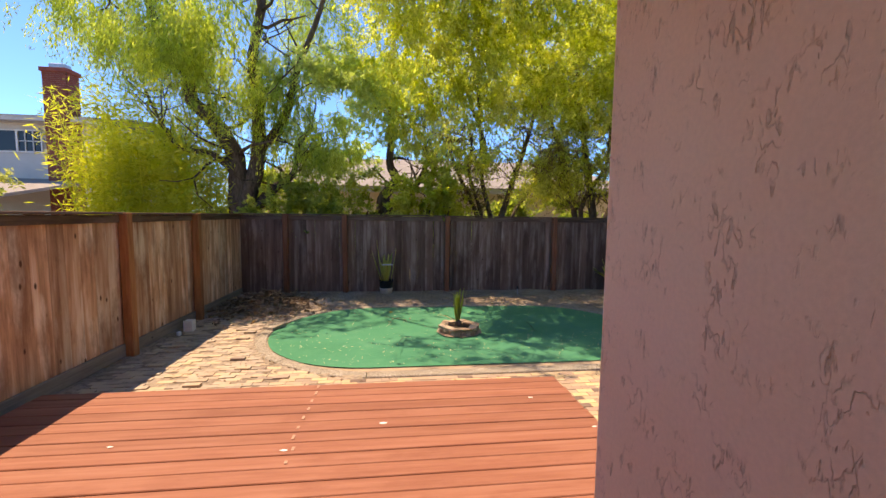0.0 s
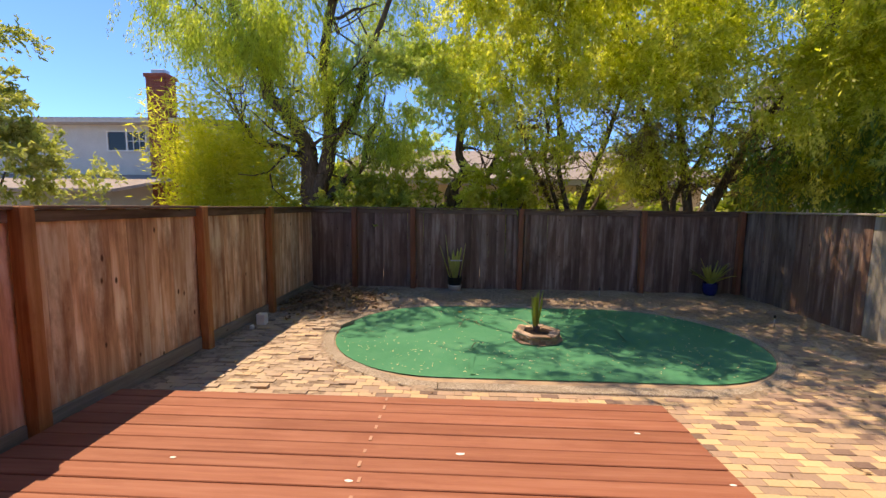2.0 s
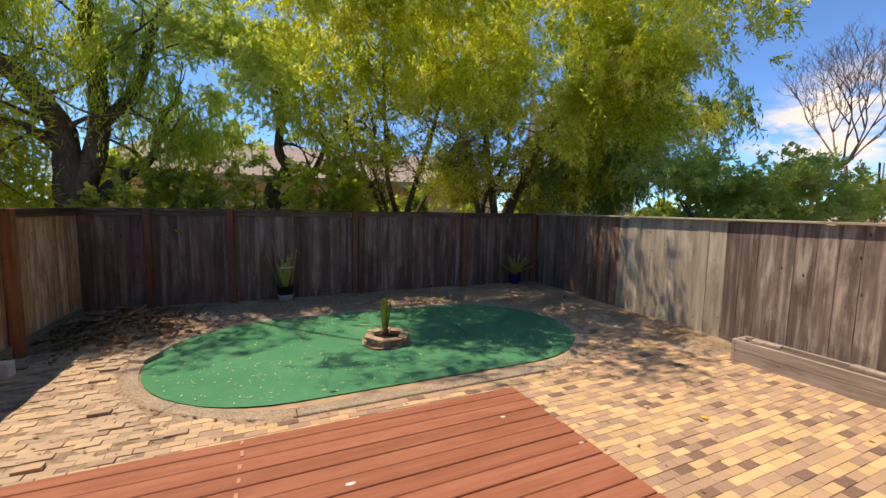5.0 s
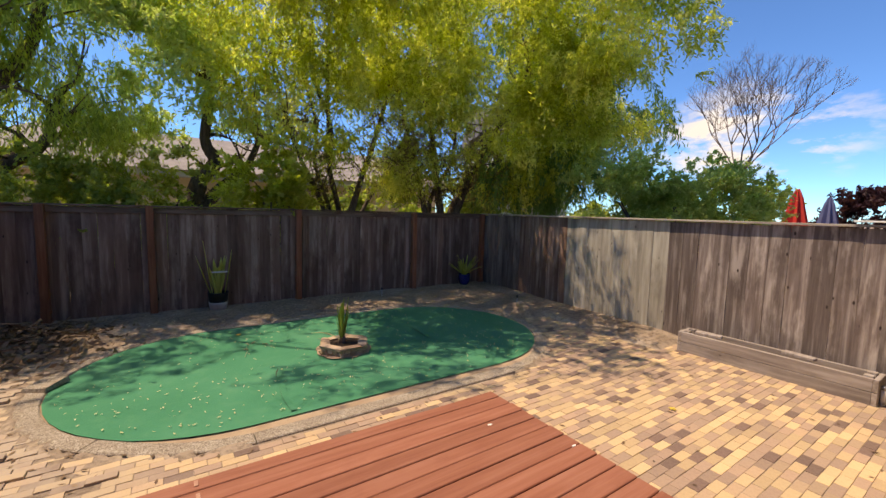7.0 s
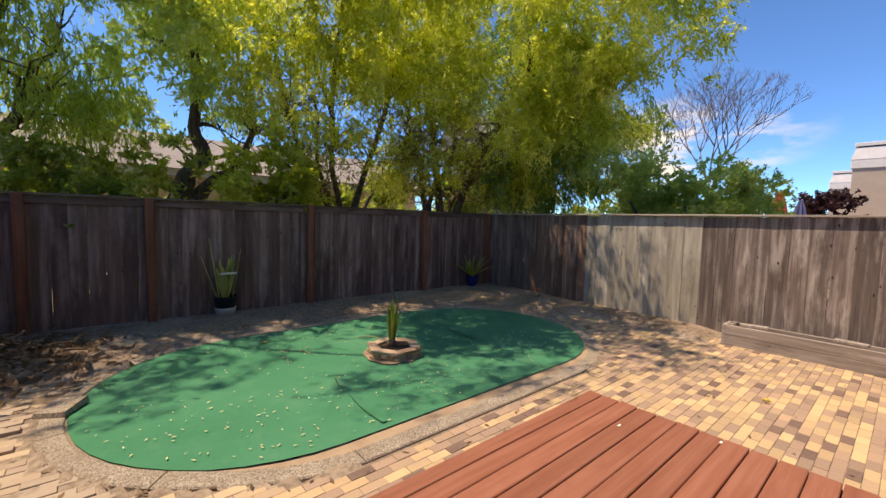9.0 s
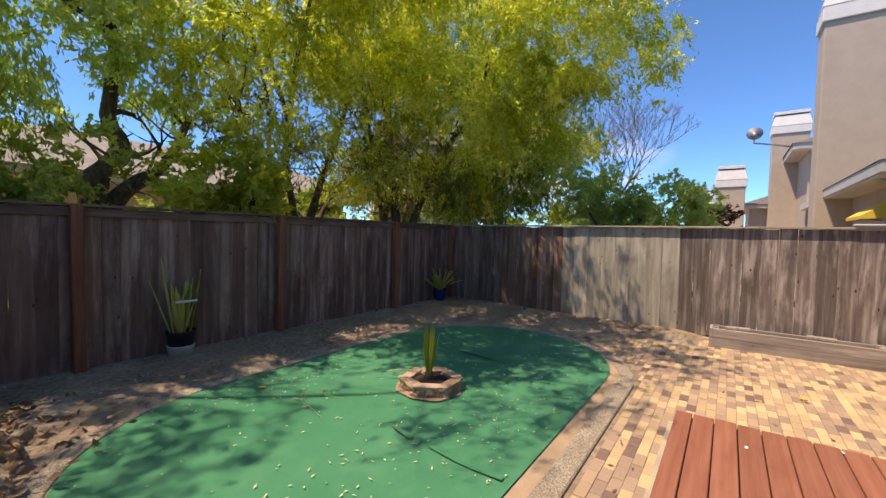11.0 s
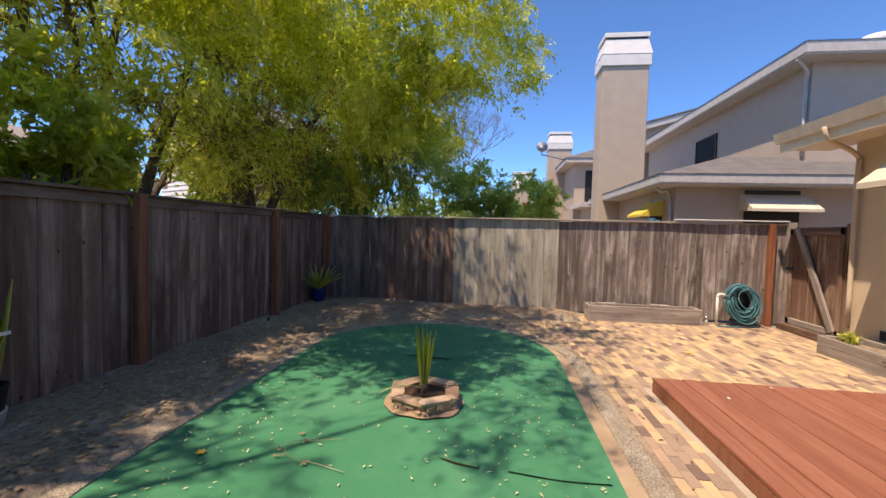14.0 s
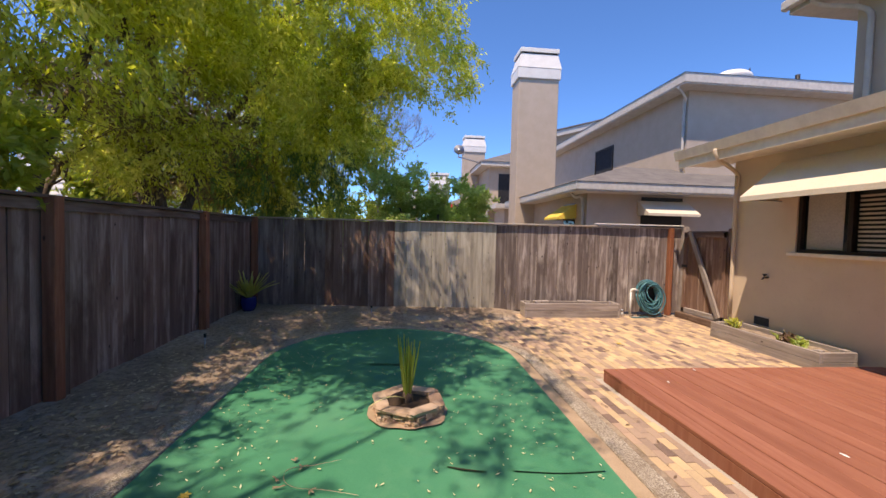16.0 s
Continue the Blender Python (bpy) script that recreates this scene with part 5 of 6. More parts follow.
tree("shade_tree", (5.0, 9.9, 0), "large many-stemmed tree with olive leaves over the corner",
     [([(0, 0, 0), (0.1, 0, 1.4), (-0.1, 0, 2.8), (-0.5, -0.2, 4.6), (-0.6, -0.2, 7.0)], 0.15, 0.04),
      ([(0.1, 0, 0.4), (0.5, -0.2, 1.8), (1.0, -0.5, 3.2), (1.6, -1.2, 4.8), (1.9, -1.6, 6.4)], 0.13, 0.035),
      ([(-0.1, 0, 0.4), (-0.5, -0.1, 1.9), (-0.9, -0.2, 3.1), (-1.5, -0.4, 4.6)], 0.11, 0.03),
      ([(0.0, 0, 0.5), (-0.2, 0.1, 1.9), (0.35, -0.1, 3.1), (0.2, -0.4, 4.6)], 0.09, 0.03),
      ([(0.2, 0, 0.8), (0.8, 0.4, 2.0), (1.7, 0.2, 2.8), (2.6, -0.3, 4.0)], 0.10, 0.03)],
     [(0.2, -0.2, 5.9, 2.4, 1.9, 1.5), (-1.4, -0.4, 5.6, 1.7, 1.6, 1.7), (1.4, -1.6, 5.9, 2.1, 2.0, 1.9), (0.2, -0.9, 4.1, 1.8, 1.2, 1.2), (2.4, -1.4, 4.3, 1.5, 1.6, 1.5), (-0.8, -0.3, 3.3, 1.2, 0.9, 0.9), (2.0, -0.6, 3.0, 1.2, 1.2, 0.9),
      (-0.9, -0.5, 2.4, 1.0, 0.6, 0.6), (1.3, -1.0, 2.7, 1.2, 0.9, 0.8), (2.7, -1.9, 2.9, 1.0, 1.2, 0.9), (2.5, -3.0, 3.6, 0.8, 0.9, 0.8),
      (1.5, -2.7, 4.4, 1.1, 1.0, 1.1), (0.9, -3.7, 6.0, 1.5, 1.5, 1.5), (-0.6, -2.2, 6.2, 1.5, 1.2, 1.0), (0.7, -4.0, 6.7, 1.4, 1.3, 0.8), (1.3, -4.25, 4.9, 0.95, 0.9, 1.0),
      (1.0, -3.6, 5.0, 0.9, 1.0, 0.9), (1.3, -3.4, 5.5, 0.9, 1.0, 0.9), (1.1, -3.5, 6.2, 1.0, 1.0, 0.9), (0.9, -3.4, 4.5, 0.8, 0.8, 0.7), (1.6, -3.3, 5.6, 1.0, 1.1, 1.1), (1.8, -2.4, 3.6, 1.0, 1.0, 0.9),
      (-0.8, -1.7, 4.2, 1.1, 0.9, 0.6), (-0.9, -1.8, 4.6, 1.0, 0.8, 0.5), (-0.2, -1.9, 3.7, 0.9, 0.7, 0.5), (-1.4, -1.6, 4.7, 1.0, 0.8, 0.5), (0.1, -2.4, 3.5, 0.7, 0.7, 0.5),
      (1.4, -4.6, 4.6, 0.8, 0.7, 0.9), (1.2, -4.5, 5.6, 0.9, 0.8, 0.9)],
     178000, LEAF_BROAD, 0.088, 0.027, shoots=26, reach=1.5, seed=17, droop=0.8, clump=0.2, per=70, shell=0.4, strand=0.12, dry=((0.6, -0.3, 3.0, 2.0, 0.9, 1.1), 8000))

tree("shade_tree", (8.3, 9.2, 0), "tall cool-green tree behind the corner of the fences",
     [([(0, 0, 0), (0.1, 0, 2.0), (-0.1, 0, 4.2), (0.2, 0, 6.8)], 0.2, 0.05)],
     [(0, 0, 6.6, 1.7, 1.7, 1.8), (0.7, -0.8, 4.9, 1.5, 1.5, 1.5), (-0.6, -0.6, 3.5, 1.5, 1.4, 1.4), (0.3, 0.1, 7.4, 1.2, 1.2, 0.9)],
     40000, LEAF_BLUE, 0.15, 0.03, seed=23, droop=1.0, clump=0.26, per=70, shell=0.4, strand=0.5, spread=0.4)


def bush(at, label, blobs, leaves, material, length, width, seed, **crown):
    root = thing("bush", at, label, "bush", "bushes behind the fences")
    rnd = random.Random(seed)
    runs = []
    for _ in range(9):
        b = rnd.choice(blobs)
        runs.append(([(rnd.uniform(-0.2, 0.2), rnd.uniform(-0.2, 0.2), 0), (b[0] * 0.5, b[1] * 0.5, b[2] * 0.5), (b[0] + rnd.uniform(-0.3, 0.3), b[1], b[2])], [0.05, 0.035, 0.015]))
    for run in runs:
        part("stem", tubes_mesh("stem", [run], BARK, 6, 0.2, seed), parent=root)
    part("foliage", crown_mesh("foliage", blobs, leaves, length, width, material, seed=seed, **crown), parent=root)
    return root


bush((7.3, 4.9, 0), "rounded fresh-green bush behind the grey fence", [(0, 0, 1.9, 1.2, 1.2, 1.0), (0.6, -0.4, 1.7, 0.8, 0.8, 0.9), (-0.4, 0.9, 2.0, 1.1, 1.0, 1.0)], 60000, LEAF_BUSH, 0.06, 0.03, 31, droop=0.2, clump=0.13, spread=0.2)
bush((-1.6, 9.6, 0), "dark green shrub behind the dark fence", [(0, 0, 1.7, 1.3, 0.7, 0.8), (-1.0, 0.2, 1.5, 0.8, 0.6, 0.7), (1.2, 0.3, 1.8, 0.8, 0.6, 0.7)], 24000, LEAF_SHRUB, 0.09, 0.035, 32, droop=0.3, clump=0.15, spread=0.25)
bush((0.75, 9.05, 0), "loose yellow-green shrub behind the dark fence", [(0, 0, 1.8, 0.7, 0.5, 0.7), (0.5, 0.2, 2.3, 0.6, 0.5, 0.6)], 14000, LEAF_BROAD, 0.10, 0.032, 33, droop=0.4, clump=0.15, spread=0.2)
bush((-10.0, 8.0, 0), "pale green tree top behind the brown fence", [(0, 0, 3.2, 1.5, 1.5, 1.3), (-0.9, 0, 4.4, 1.4, 1.3, 1.2), (0.6, 0.4, 2.3, 1.4, 1.2, 0.9), (-1.5, -0.4, 2.6, 1.4, 1.2, 1.2), (-0.3, 0, 4.9, 1.2, 1.2, 0.9)], 44000, LEAF_PALE, 0.12, 0.045, 34, droop=0.4, clump=0.24)
bush((5.0, 13.6, 0), "long dark hedge behind the trees", [(-8, 0, 1.6, 2.2, 0.9, 1.2), (-4.5, 0, 1.7, 2.2, 0.9, 1.2), (-1, 0, 1.6, 2.2, 0.9, 1.3), (2.5, 0, 1.8, 2.2, 0.9, 1.4), (6, -1, 1.8, 2.4, 0.9, 1.4), (9, -3, 1.7, 2.0, 1.2, 1.4)], 30000, LEAF_SHRUB, 0.2, 0.09, 38, droop=0.2, clump=0.35)
bush((11.8, 7.4, 0), "dark hedge far behind the grey fence", [(0, 0.3, 1.5, 1.6, 1.0, 1.1), (2.4, 1.0, 1.6, 1.4, 1.0, 1.0)], 32000, LEAF_SHRUB, 0.09, 0.04, 35, droop=0.2, clump=0.18)
bush((15.8, 4.6, 0), "dark purple-leaved shrub far behind the fence", [(0, 0, 2.1, 0.9, 0.9, 0.9), (0.4, -0.7, 1.8, 0.8, 0.8, 0.7)], 7000, LEAF_PURPLE, 0.14, 0.06, 36, droop=0.1, clump=0.25)
bush((17.0, 6.6, 0), "small dark conifer far behind the fence", [(0, 0, 2.6, 0.8, 0.8, 1.1), (0, 0, 3.4, 0.5, 0.5, 0.6)], 5000, LEAF_SHRUB, 0.14, 0.04, 37, droop=0.2, clump=0.2)


def bamboo(at, seed):
    root = thing("bamboo_clump", at, "bright yellow-green bamboo clump behind the brown fence", "bamboo")
    rnd = random.Random(seed)
    rng = np.random.default_rng(seed)
    runs, pts, ways = [], [], []
    for _ in range(70):
        x, y = rnd.uniform(-1.15, 1.7), rnd.uniform(-0.7, 0.7)
        h = rnd.uniform(2.9, 4.7) - 0.25 * abs(x)
        bx, by = rnd.uniform(-0.5, 0.5), rnd.uniform(-0.4, 0.3)
        run = [Vector((x + bx * (k / 6) ** 2, y + by * (k / 6) ** 2, h * k / 6)) for k in range(7)]
        runs.append((run, [0.016 - 0.0018 * k for k in range(7)]))
        for _ in range(420):
            f = rnd.uniform(0.28, 1.0)
            k = min(int(f * 6), 5)
            p = run[k].lerp(run[k + 1], f * 6 - k)
            pts.append(p + Vector((rnd.gauss(0, 0.17), rnd.gauss(0, 0.17), rnd.gauss(0, 0.1))))
            ways.append((rnd.gauss(0, 1), rnd.gauss(0, 1), rnd.gauss(-0.5, 0.5)))
    part("cane_stand", tubes_mesh("cane_stand", runs, LEAF_BAMBOO, 5, 0.0, seed), parent=root)["kind"] = "stuff"
    part("foliage", blades_mesh("foliage", np.array([tuple(p) for p in pts]), np.array(ways), 0.17, 0.026, LEAF_BAMBOO, 0.1, seed), parent=root)


bamboo((-5.6, 9.8, 0), 41)


def bare_tree(at, seed):
    root = thing("bare_tree", at, "leafless grey tree with fine spreading twigs", "tree")
    rnd = random.Random(seed)
    runs = []

    def grow(p, d, length, r, depth):
        pts = [p]
        for _ in range(3):
            d = (d + Vector((rnd.uniform(-1, 1), rnd.uniform(-1, 1), rnd.uniform(-0.3, 0.5))) * 0.22).normalized()
            pts.append(pts[-1] + d * length / 3)
        runs.append((pts, [r, r * 0.85, r * 0.7, r * 0.55]))
        if depth:
            for _ in range(rnd.choice((2, 3, 3))):
                e = (d + Vector((rnd.uniform(-1, 1), rnd.uniform(-1, 1), rnd.uniform(-0.2, 0.7))) * 0.6).normalized()
                grow(pts[-1] if rnd.random() < 0.7 else pts[2], e, length * rnd.uniform(0.6, 0.82), r * 0.66, depth - 1)

    grow(Vector((0, 0, 0)), Vector((0, 0, 1)), 3.4, 0.085, 0)
    for _ in range(6):
        grow(Vector((0, 0, 3.2)), Vector((rnd.uniform(-1, 1), rnd.uniform(-1, 1), rnd.uniform(0.9, 2.2))).normalized(), 1.35, 0.034, 6)
    part("trunk", tubes_mesh("trunk", runs, BARK_PALE, 5, 0.1, seed), parent=root)


bare_tree((16.0, 7.2, 0), 7)


def closed_umbrella(at, height, material, label):
    root = thing("patio_umbrella", at, label, "umbrella", "closed umbrellas")
    part("pole", tubes_mesh("pole", [([(0, 0, 0), (0, 0, height)], [0.025, 0.025])], METAL, 8), parent=root)
    prof = [(height - 1.15, 0.26), (height - 0.9, 0.22), (height - 0.55, 0.15), (height - 0.2, 0.09), (height, 0.03)]
    verts, faces = [], []
    for z, r in prof:
        for k in range(16):
            a = 2 * math.pi * k / 16
            q = r * (1.25 if k % 2 else 0.7)
            verts.append((q * math.cos(a), q * math.sin(a), z))
    for i in range(len(prof) - 1):
        for k in range(16):
            faces.append((i * 16 + k, i * 16 + (k + 1) % 16, (i + 1) * 16 + (k + 1) % 16, (i + 1) * 16 + k))
    faces.append(tuple(range(64, 80)))
    part("canopy", mesh_of("canopy", verts, faces, material), parent=root)


closed_umbrella((10.9, 4.15, 0), 2.42, RED_CLOTH, "closed red patio umbrella behind the fence")
closed_umbrella((13.0, 4.06, 0), 2.32, BLUE_CLOTH, "closed blue-grey patio umbrella behind the fence")


# ---- things in the yard ----
def planter_ring(at):
    root = thing("stone_planter", at, "six-sided planter ring of stacked flat stones", "planter")
    rnd = random.Random(12)
    stones = []
    for _ in range(8):
        bm = bmesh.new()
        bmesh.ops.create_cube(bm, size=1.0)
        bmesh.ops.bevel(bm, geom=list(bm.edges), offset=0.12, segments=1, affect="EDGES")
        for v in bm.verts:
            v.co += Vector((rnd.uniform(-1, 1), rnd.uniform(-1, 1), rnd.uniform(-1, 1))) * 0.07
        me = bpy.data.meshes.new("stone")
        bm.to_mesh(me)
        bm.free()
        me.materials.append(STONE)
        stones.append(me)
    R = 0.255
    for course in range(3):
        for side in range(6):
            a0, a1 = math.radians(60 * side + 8), math.radians(60 * side + 68)
            p, q = Vector((R * math.cos(a0), R * math.sin(a0), 0)), Vector((R * math.cos(a1), R * math.sin(a1), 0))
            d = (q - p).normalized()
            u, length = (0.0 if course % 2 else -0.03), (q - p).length
            while u < length:
                w = rnd.uniform(0.045, 0.10)
                if course == 2:
                    w = length
                w = min(w, length - u + 0.02)
                c = p + d * (u + w / 2)
                h = 0.038 if course < 2 else 0.03
                m = Matrix.Translation((c.x, c.y, 0.026 + course * 0.034)) @ pose(0, 0, 0, rnd.uniform(-3, 3), rnd.uniform(-3, 3), math.degrees(math.atan2(d.y, d.x)) + rnd.uniform(-4, 4)) @ Matrix.Diagonal((w * 1.0, rnd.uniform(0.06, 0.12) if course < 2 else 0.105, h * rnd.uniform(0.8, 1.2), 1))
                part("stone", rnd.choice(stones), parent=root, at=m)
                u += w + 0.004
    bm = bmesh.new()
    bmesh.ops.create_uvsphere(bm, u_segments=18, v_segments=8, radius=1.0)
    for v in bm.verts:
        v.co = Vector((v.co.x * 0.225, v.co.y * 0.225, 0.05 + max(v.co.z, -0.6) * 0.045 + 0.01 * noise.noise(v.co * 4)))
    part("soil", bm, POT_SOIL, root, "dark moist soil", True)
    bm = bmesh.new()
    ring = [bm.verts.new((0.325 * math.cos(a) * (1 + 0.16 * noise.noise((math.cos(a) * 2, math.sin(a) * 2, 3))), 0.325 * math.sin(a) * (1 + 0.16 * noise.noise((math.cos(a) * 2, math.sin(a) * 2, 5))), 0.0135)) for a in [2 * math.pi * i / 40 for i in range(40)]]
    bm.faces.new(ring)
    part("sand_spill", bm, SAND, root, "pale sand spilt round the stones")
    return root


planter_ring((0.9, 5.62, 0.005))


def strap_leaf(base, way, length, width, bend, steps=6):
    """One long leaf as a folded blade with thickness: vertices and faces."""
    verts, faces = [], []
    p, d = Vector(base), Vector(way).normalized()
    side = d.cross(Vector((0, 0, 1)))
    if side.length < 0.05:
        side = Vector((1, 0, 0))
    side.normalize()
    for k in range(steps + 1):
        f = k / steps
        w = width * (0.75 + 0.5 * f if f < 0.5 else 1.0) * (1 - f ** 3) * 0.5 + 0.0015
        up = side.cross(d)
        verts += [tuple(p - side * w), tuple(p + up * (-0.25 * w)), tuple(p + side * w), tuple(p + up * (-0.25 * w - 0.004))]
        d = (d + Vector((0, 0, -bend / steps)) + Vector((way[0], way[1], 0)) * bend * 0.3 / steps).normalized()
        p = p + d * length / steps
    for k in range(steps):
        a = 4 * k
        for i, j in ((0, 1), (1, 2), (2, 3), (3, 0)):
            faces.append((a + i, a + j, a + j + 4, a + i + 4))
    return verts, faces


def strap_plant(parent, base, count, length, width, spread, bend, material, seed, name="leaf", low=0.0):
    rnd = random.Random(seed)
    for _ in range(count):
        a = rnd.uniform(0, 2 * math.pi)
        s = spread * rnd.uniform(low, 1) ** 0.7
        L = length * rnd.uniform(0.6, 1.1)
        v, f = strap_leaf((base[0] + 0.02 * math.cos(a), base[1] + 0.02 * math.sin(a), base[2]), (math.cos(a) * s, math.sin(a) * s, 1.0), L, width * rnd.uniform(0.7, 1.1), bend * rnd.uniform(0.3, 1.3) * (0.3 + s))
        part(name, mesh_of(name, v, f, material, True), parent=parent)


sprout = thing("strap_leaf_plant", (0.88, 5.63, 0.085), "upright green strap-leaved plant in the stone planter", "plant")
part("stem", tubes_mesh("stem", [([(0, 0, -0.03), (0.01, 0, 0.05), (0, 0, 0.1)], [0.05, 0.045, 0.03])], BARK, 8), parent=sprout)
strap_plant(sprout, (0, 0, 0.04), 34, 0.47, 0.022, 0.17, 0.1, LEAF_YUCCA, 3)
v, f = strap_leaf((0, 0, 0.03), (-0.6, 0.6, 0.7), 0.42, 0.02, 0.9)
part("dry_leaf", mesh_of("dry_leaf", v, f, LITTER, True), parent=sprout, label="dry bent leaf")


def round_pot(parent, name, profile, material, label=""):
    """A turned pot with a rim and an inside."""
    verts, faces = [], []
    k = 28
    for r, z in profile:
        for i in range(k):
            a = 2 * math.pi * i / k
            verts.append((r * math.cos(a), r * math.sin(a), z))
    for j in range(len(profile) - 1):
        for i in range(k):
            faces.append((j * k + i, j * k + (i + 1) % k, (j + 1) * k + (i + 1) % k, (j + 1) * k + i))
    faces.append(tuple(range(k))[::-1])
    faces.append(tuple(range((len(profile) - 1) * k, len(profile) * k)))
    return part(name, mesh_of(name, verts, faces, material, True), parent=parent, label=label)


snake = thing("snake_plant", (-0.21, 8.29, 0.05), "tall yellow-striped snake plant in a black and white pot", "potted plant")
round_pot(snake, "pot", [(0.115, 0), (0.135, 0.11), (0.14, 0.125)], POT_WHITE, "dirty white plastic pot base")
round_pot(snake, "inner_pot", [(0.125, 0.125), (0.145, 0.27), (0.15, 0.285), (0.135, 0.285), (0.13, 0.24)], POT_BLACK, "black nursery pot")
strap_plant(snake, (0, 0, 0.24), 17, 0.60, 0.10, 0.32, 0.04, LEAF_SPIKE, 9)
for x, way, L in ((-0.07, (-0.14, 0.0, 1.0), 0.88), (0.09, (0.16, 0.0, 1.0), 0.72), (-0.09, (-0.32, 0.05, 1.0), 0.66), (0.02, (0.05, 0.0, 1.0), 0.6)):
    v, f = strap_leaf((x, 0, 0.24), way, L, 0.075, 0.0)
    part("leaf", mesh_of("leaf", v, f, LEAF_SPIKE, True), parent=snake)
part("plant_tie", box(-0.1, -0.075, 0.60, 0.14, -0.067, 0.625, 0.002), PVC, snake, "pale tie round the leaves")

spiky = thing("spiky_plant", (4.72, 8.29, 0.06), "spiky yellow-green rosette plant in a cobalt blue pot", "potted plant")
round_pot(spiky, "pot", [(0.085, 0), (0.12, 0.07), (0.135, 0.16), (0.128, 0.225), (0.136, 0.245), (0.115, 0.245), (0.108, 0.2)], BLUE_GLAZE, "glossy cobalt blue pot")
strap_plant(spiky, (0, 0, 0.22), 46, 0.52, 0.04, 1.05, 0.4, LEAF_SPIKE, 13, low=0.1)


def raised_bed(x0, y0, x1, y1, height, label, fence_side=False):
    root = thing("raised_bed", (0, 0, 0), label, "planter box", "raised beds")
    t = 0.04
    half = height / 2
    for lvl in range(2):
        z0, z1 = lvl * half + 0.001, (lvl + 1) * half - 0.003
        for p, q, r, s, along in ((x0, y0, x1, y0 + t, "x"), (x0, y1 - t, x1, y1, "x"), (x0, y0 + t, x0 + t, y1 - t, "y"), (x1 - t, y0 + t, x1, y1 - t, "y")):
            if along == "x":
                m = Matrix.Translation((p, q, z1)) @ pose(0, 0, 0, 0, 90, 0)
                part("plank", box(0, 0, 0, z1 - z0, t, r - p, 0.004), BED_WOOD, root, at=m)
            else:
                m = Matrix.Translation((p, s, z0)) @ pose(0, 0, 0, 90, 0, 0)
                part("plank", box(0, 0, 0, t, z1 - z0, s - q, 0.004), BED_WOOD, root, at=m)
    for x, y in ((x0 + 0.08, y0 + 0.08), (x0 + 0.08, y1 - 0.08), (x1 - 0.08, y0 + 0.08), (x1 - 0.08, y1 - 0.08)):
        part("corner_post", box(x - 0.035, y - 0.035, 0, x + 0.035, y + 0.035, height + 0.012, 0.004), BED_WOOD, root)
    part("soil", grid_mesh("soil", x0 + t, y0 + t, x1 - t, y1 - t, 0.06, lambda x, y: height - 0.07 + 0.03 * noise.noise((x * 5, y * 5, 1)), SOIL), parent=root, label="dry crumbly soil")
    return root


raised_bed(4.58, 1.74, 4.88, 3.52, 0.26, "low raised bed of grey planks against the fence")
raised_bed(1.70, 0.52, 3.32, 1.0, 0.23, "low raised bed of grey planks under the window")


def leafy(at, label, seed, size, material, dead=False):
    root = thing("garden_plant", at, label, "plant")
    rnd = random.Random(seed)
    runs = []
    for _ in range(7):
        a = rnd.uniform(0, 6.28)
        runs.append(([(0, 0, -0.03), (0.1 * size * math.cos(a), 0.1 * size * math.sin(a), 0.14 * size), (0.26 * size * math.cos(a), 0.26 * size * math.sin(a), rnd.uniform(0.15, 0.34) * size)], [0.008, 0.006, 0.003]))
    for run in runs:
        part("stem", tubes_mesh("stem", [run], LEAF_SHRUB, 5), parent=root)
    part("foliage", crown_mesh("foliage", [(0, 0, 0.2 * size, 0.26 * size, 0.22 * size, 0.15 * size)], 260, 0.055, 0.03, material, seed=seed, clump=0.05, per=12, shell=0.2, spread=0.03), parent=root)


leafy((2.15, 0.78, 0.17), "low bushy green plant in the raised bed", 61, 0.42, LEAF_BUSH)
leafy((2.45, 0.74, 0.17), "small wilting reddish plant in the raised bed", 62, 0.4, LITTER_BROWN)
leafy((3.12, 0.76, 0.17), "thin pale succulent in the raised bed", 63, 0.36, LEAF_SPIKE)

# hose on the fence and the standpipe beside it
hose = thing("garden_hose", (4.74, 1.12, 0.0), "coiled teal garden hose hanging on the fence", "hose")
rnd = random.Random(21)
for k in range(22):
    q = 0.45 + 0.55 * rnd.random() ** 0.6
    ry, rz = 0.25 * q, 0.30 * q
    cy, cz, cxo = rnd.uniform(-0.04, 0.04), 0.38 + 0.16 * (1 - q) + rnd.uniform(-0.035, 0.02), -0.02 - 0.006 * k
    pts = [(cxo + 0.015 * math.sin(3 * a + k), cy + ry * math.cos(a), cz + rz * math.sin(a) + 0.22 * ry * math.cos(a)) for a in [2 * math.pi * i / 28 for i in range(29)]]
    part("coil", tubes_mesh("coil", [(pts, [0.011] * 29)], HOSE, 7), parent=hose)
part("reel_plate", box(0.0, -0.16, 0.2, 0.03, 0.16, 0.58, 0.012), DARK_METAL, hose, "dark reel plate behind the coils")
part("hanger", box(-0.16, -0.03, 0.56, 0.06, 0.03, 0.58, 0.004), DARK_METAL, hose, "dark metal hanger")
part("tail", tubes_mesh("tail", [(smooth_run([(-0.05, -0.1, 0.16), (-0.1, -0.22, 0.04), (-0.14, 0.1, 0.018), (-0.16, 0.4, 0.018)]), [0.011] * 13)], HOSE, 7), parent=hose)
standpipe = thing("standpipe", (4.66, 1.5, 0), "white plastic standpipe with a tap by the fence", "pipe")
part("riser", tubes_mesh("riser", [([(0, 0, 0), (0, 0, 0.5)], [0.018, 0.018])], PVC, 10), parent=standpipe)
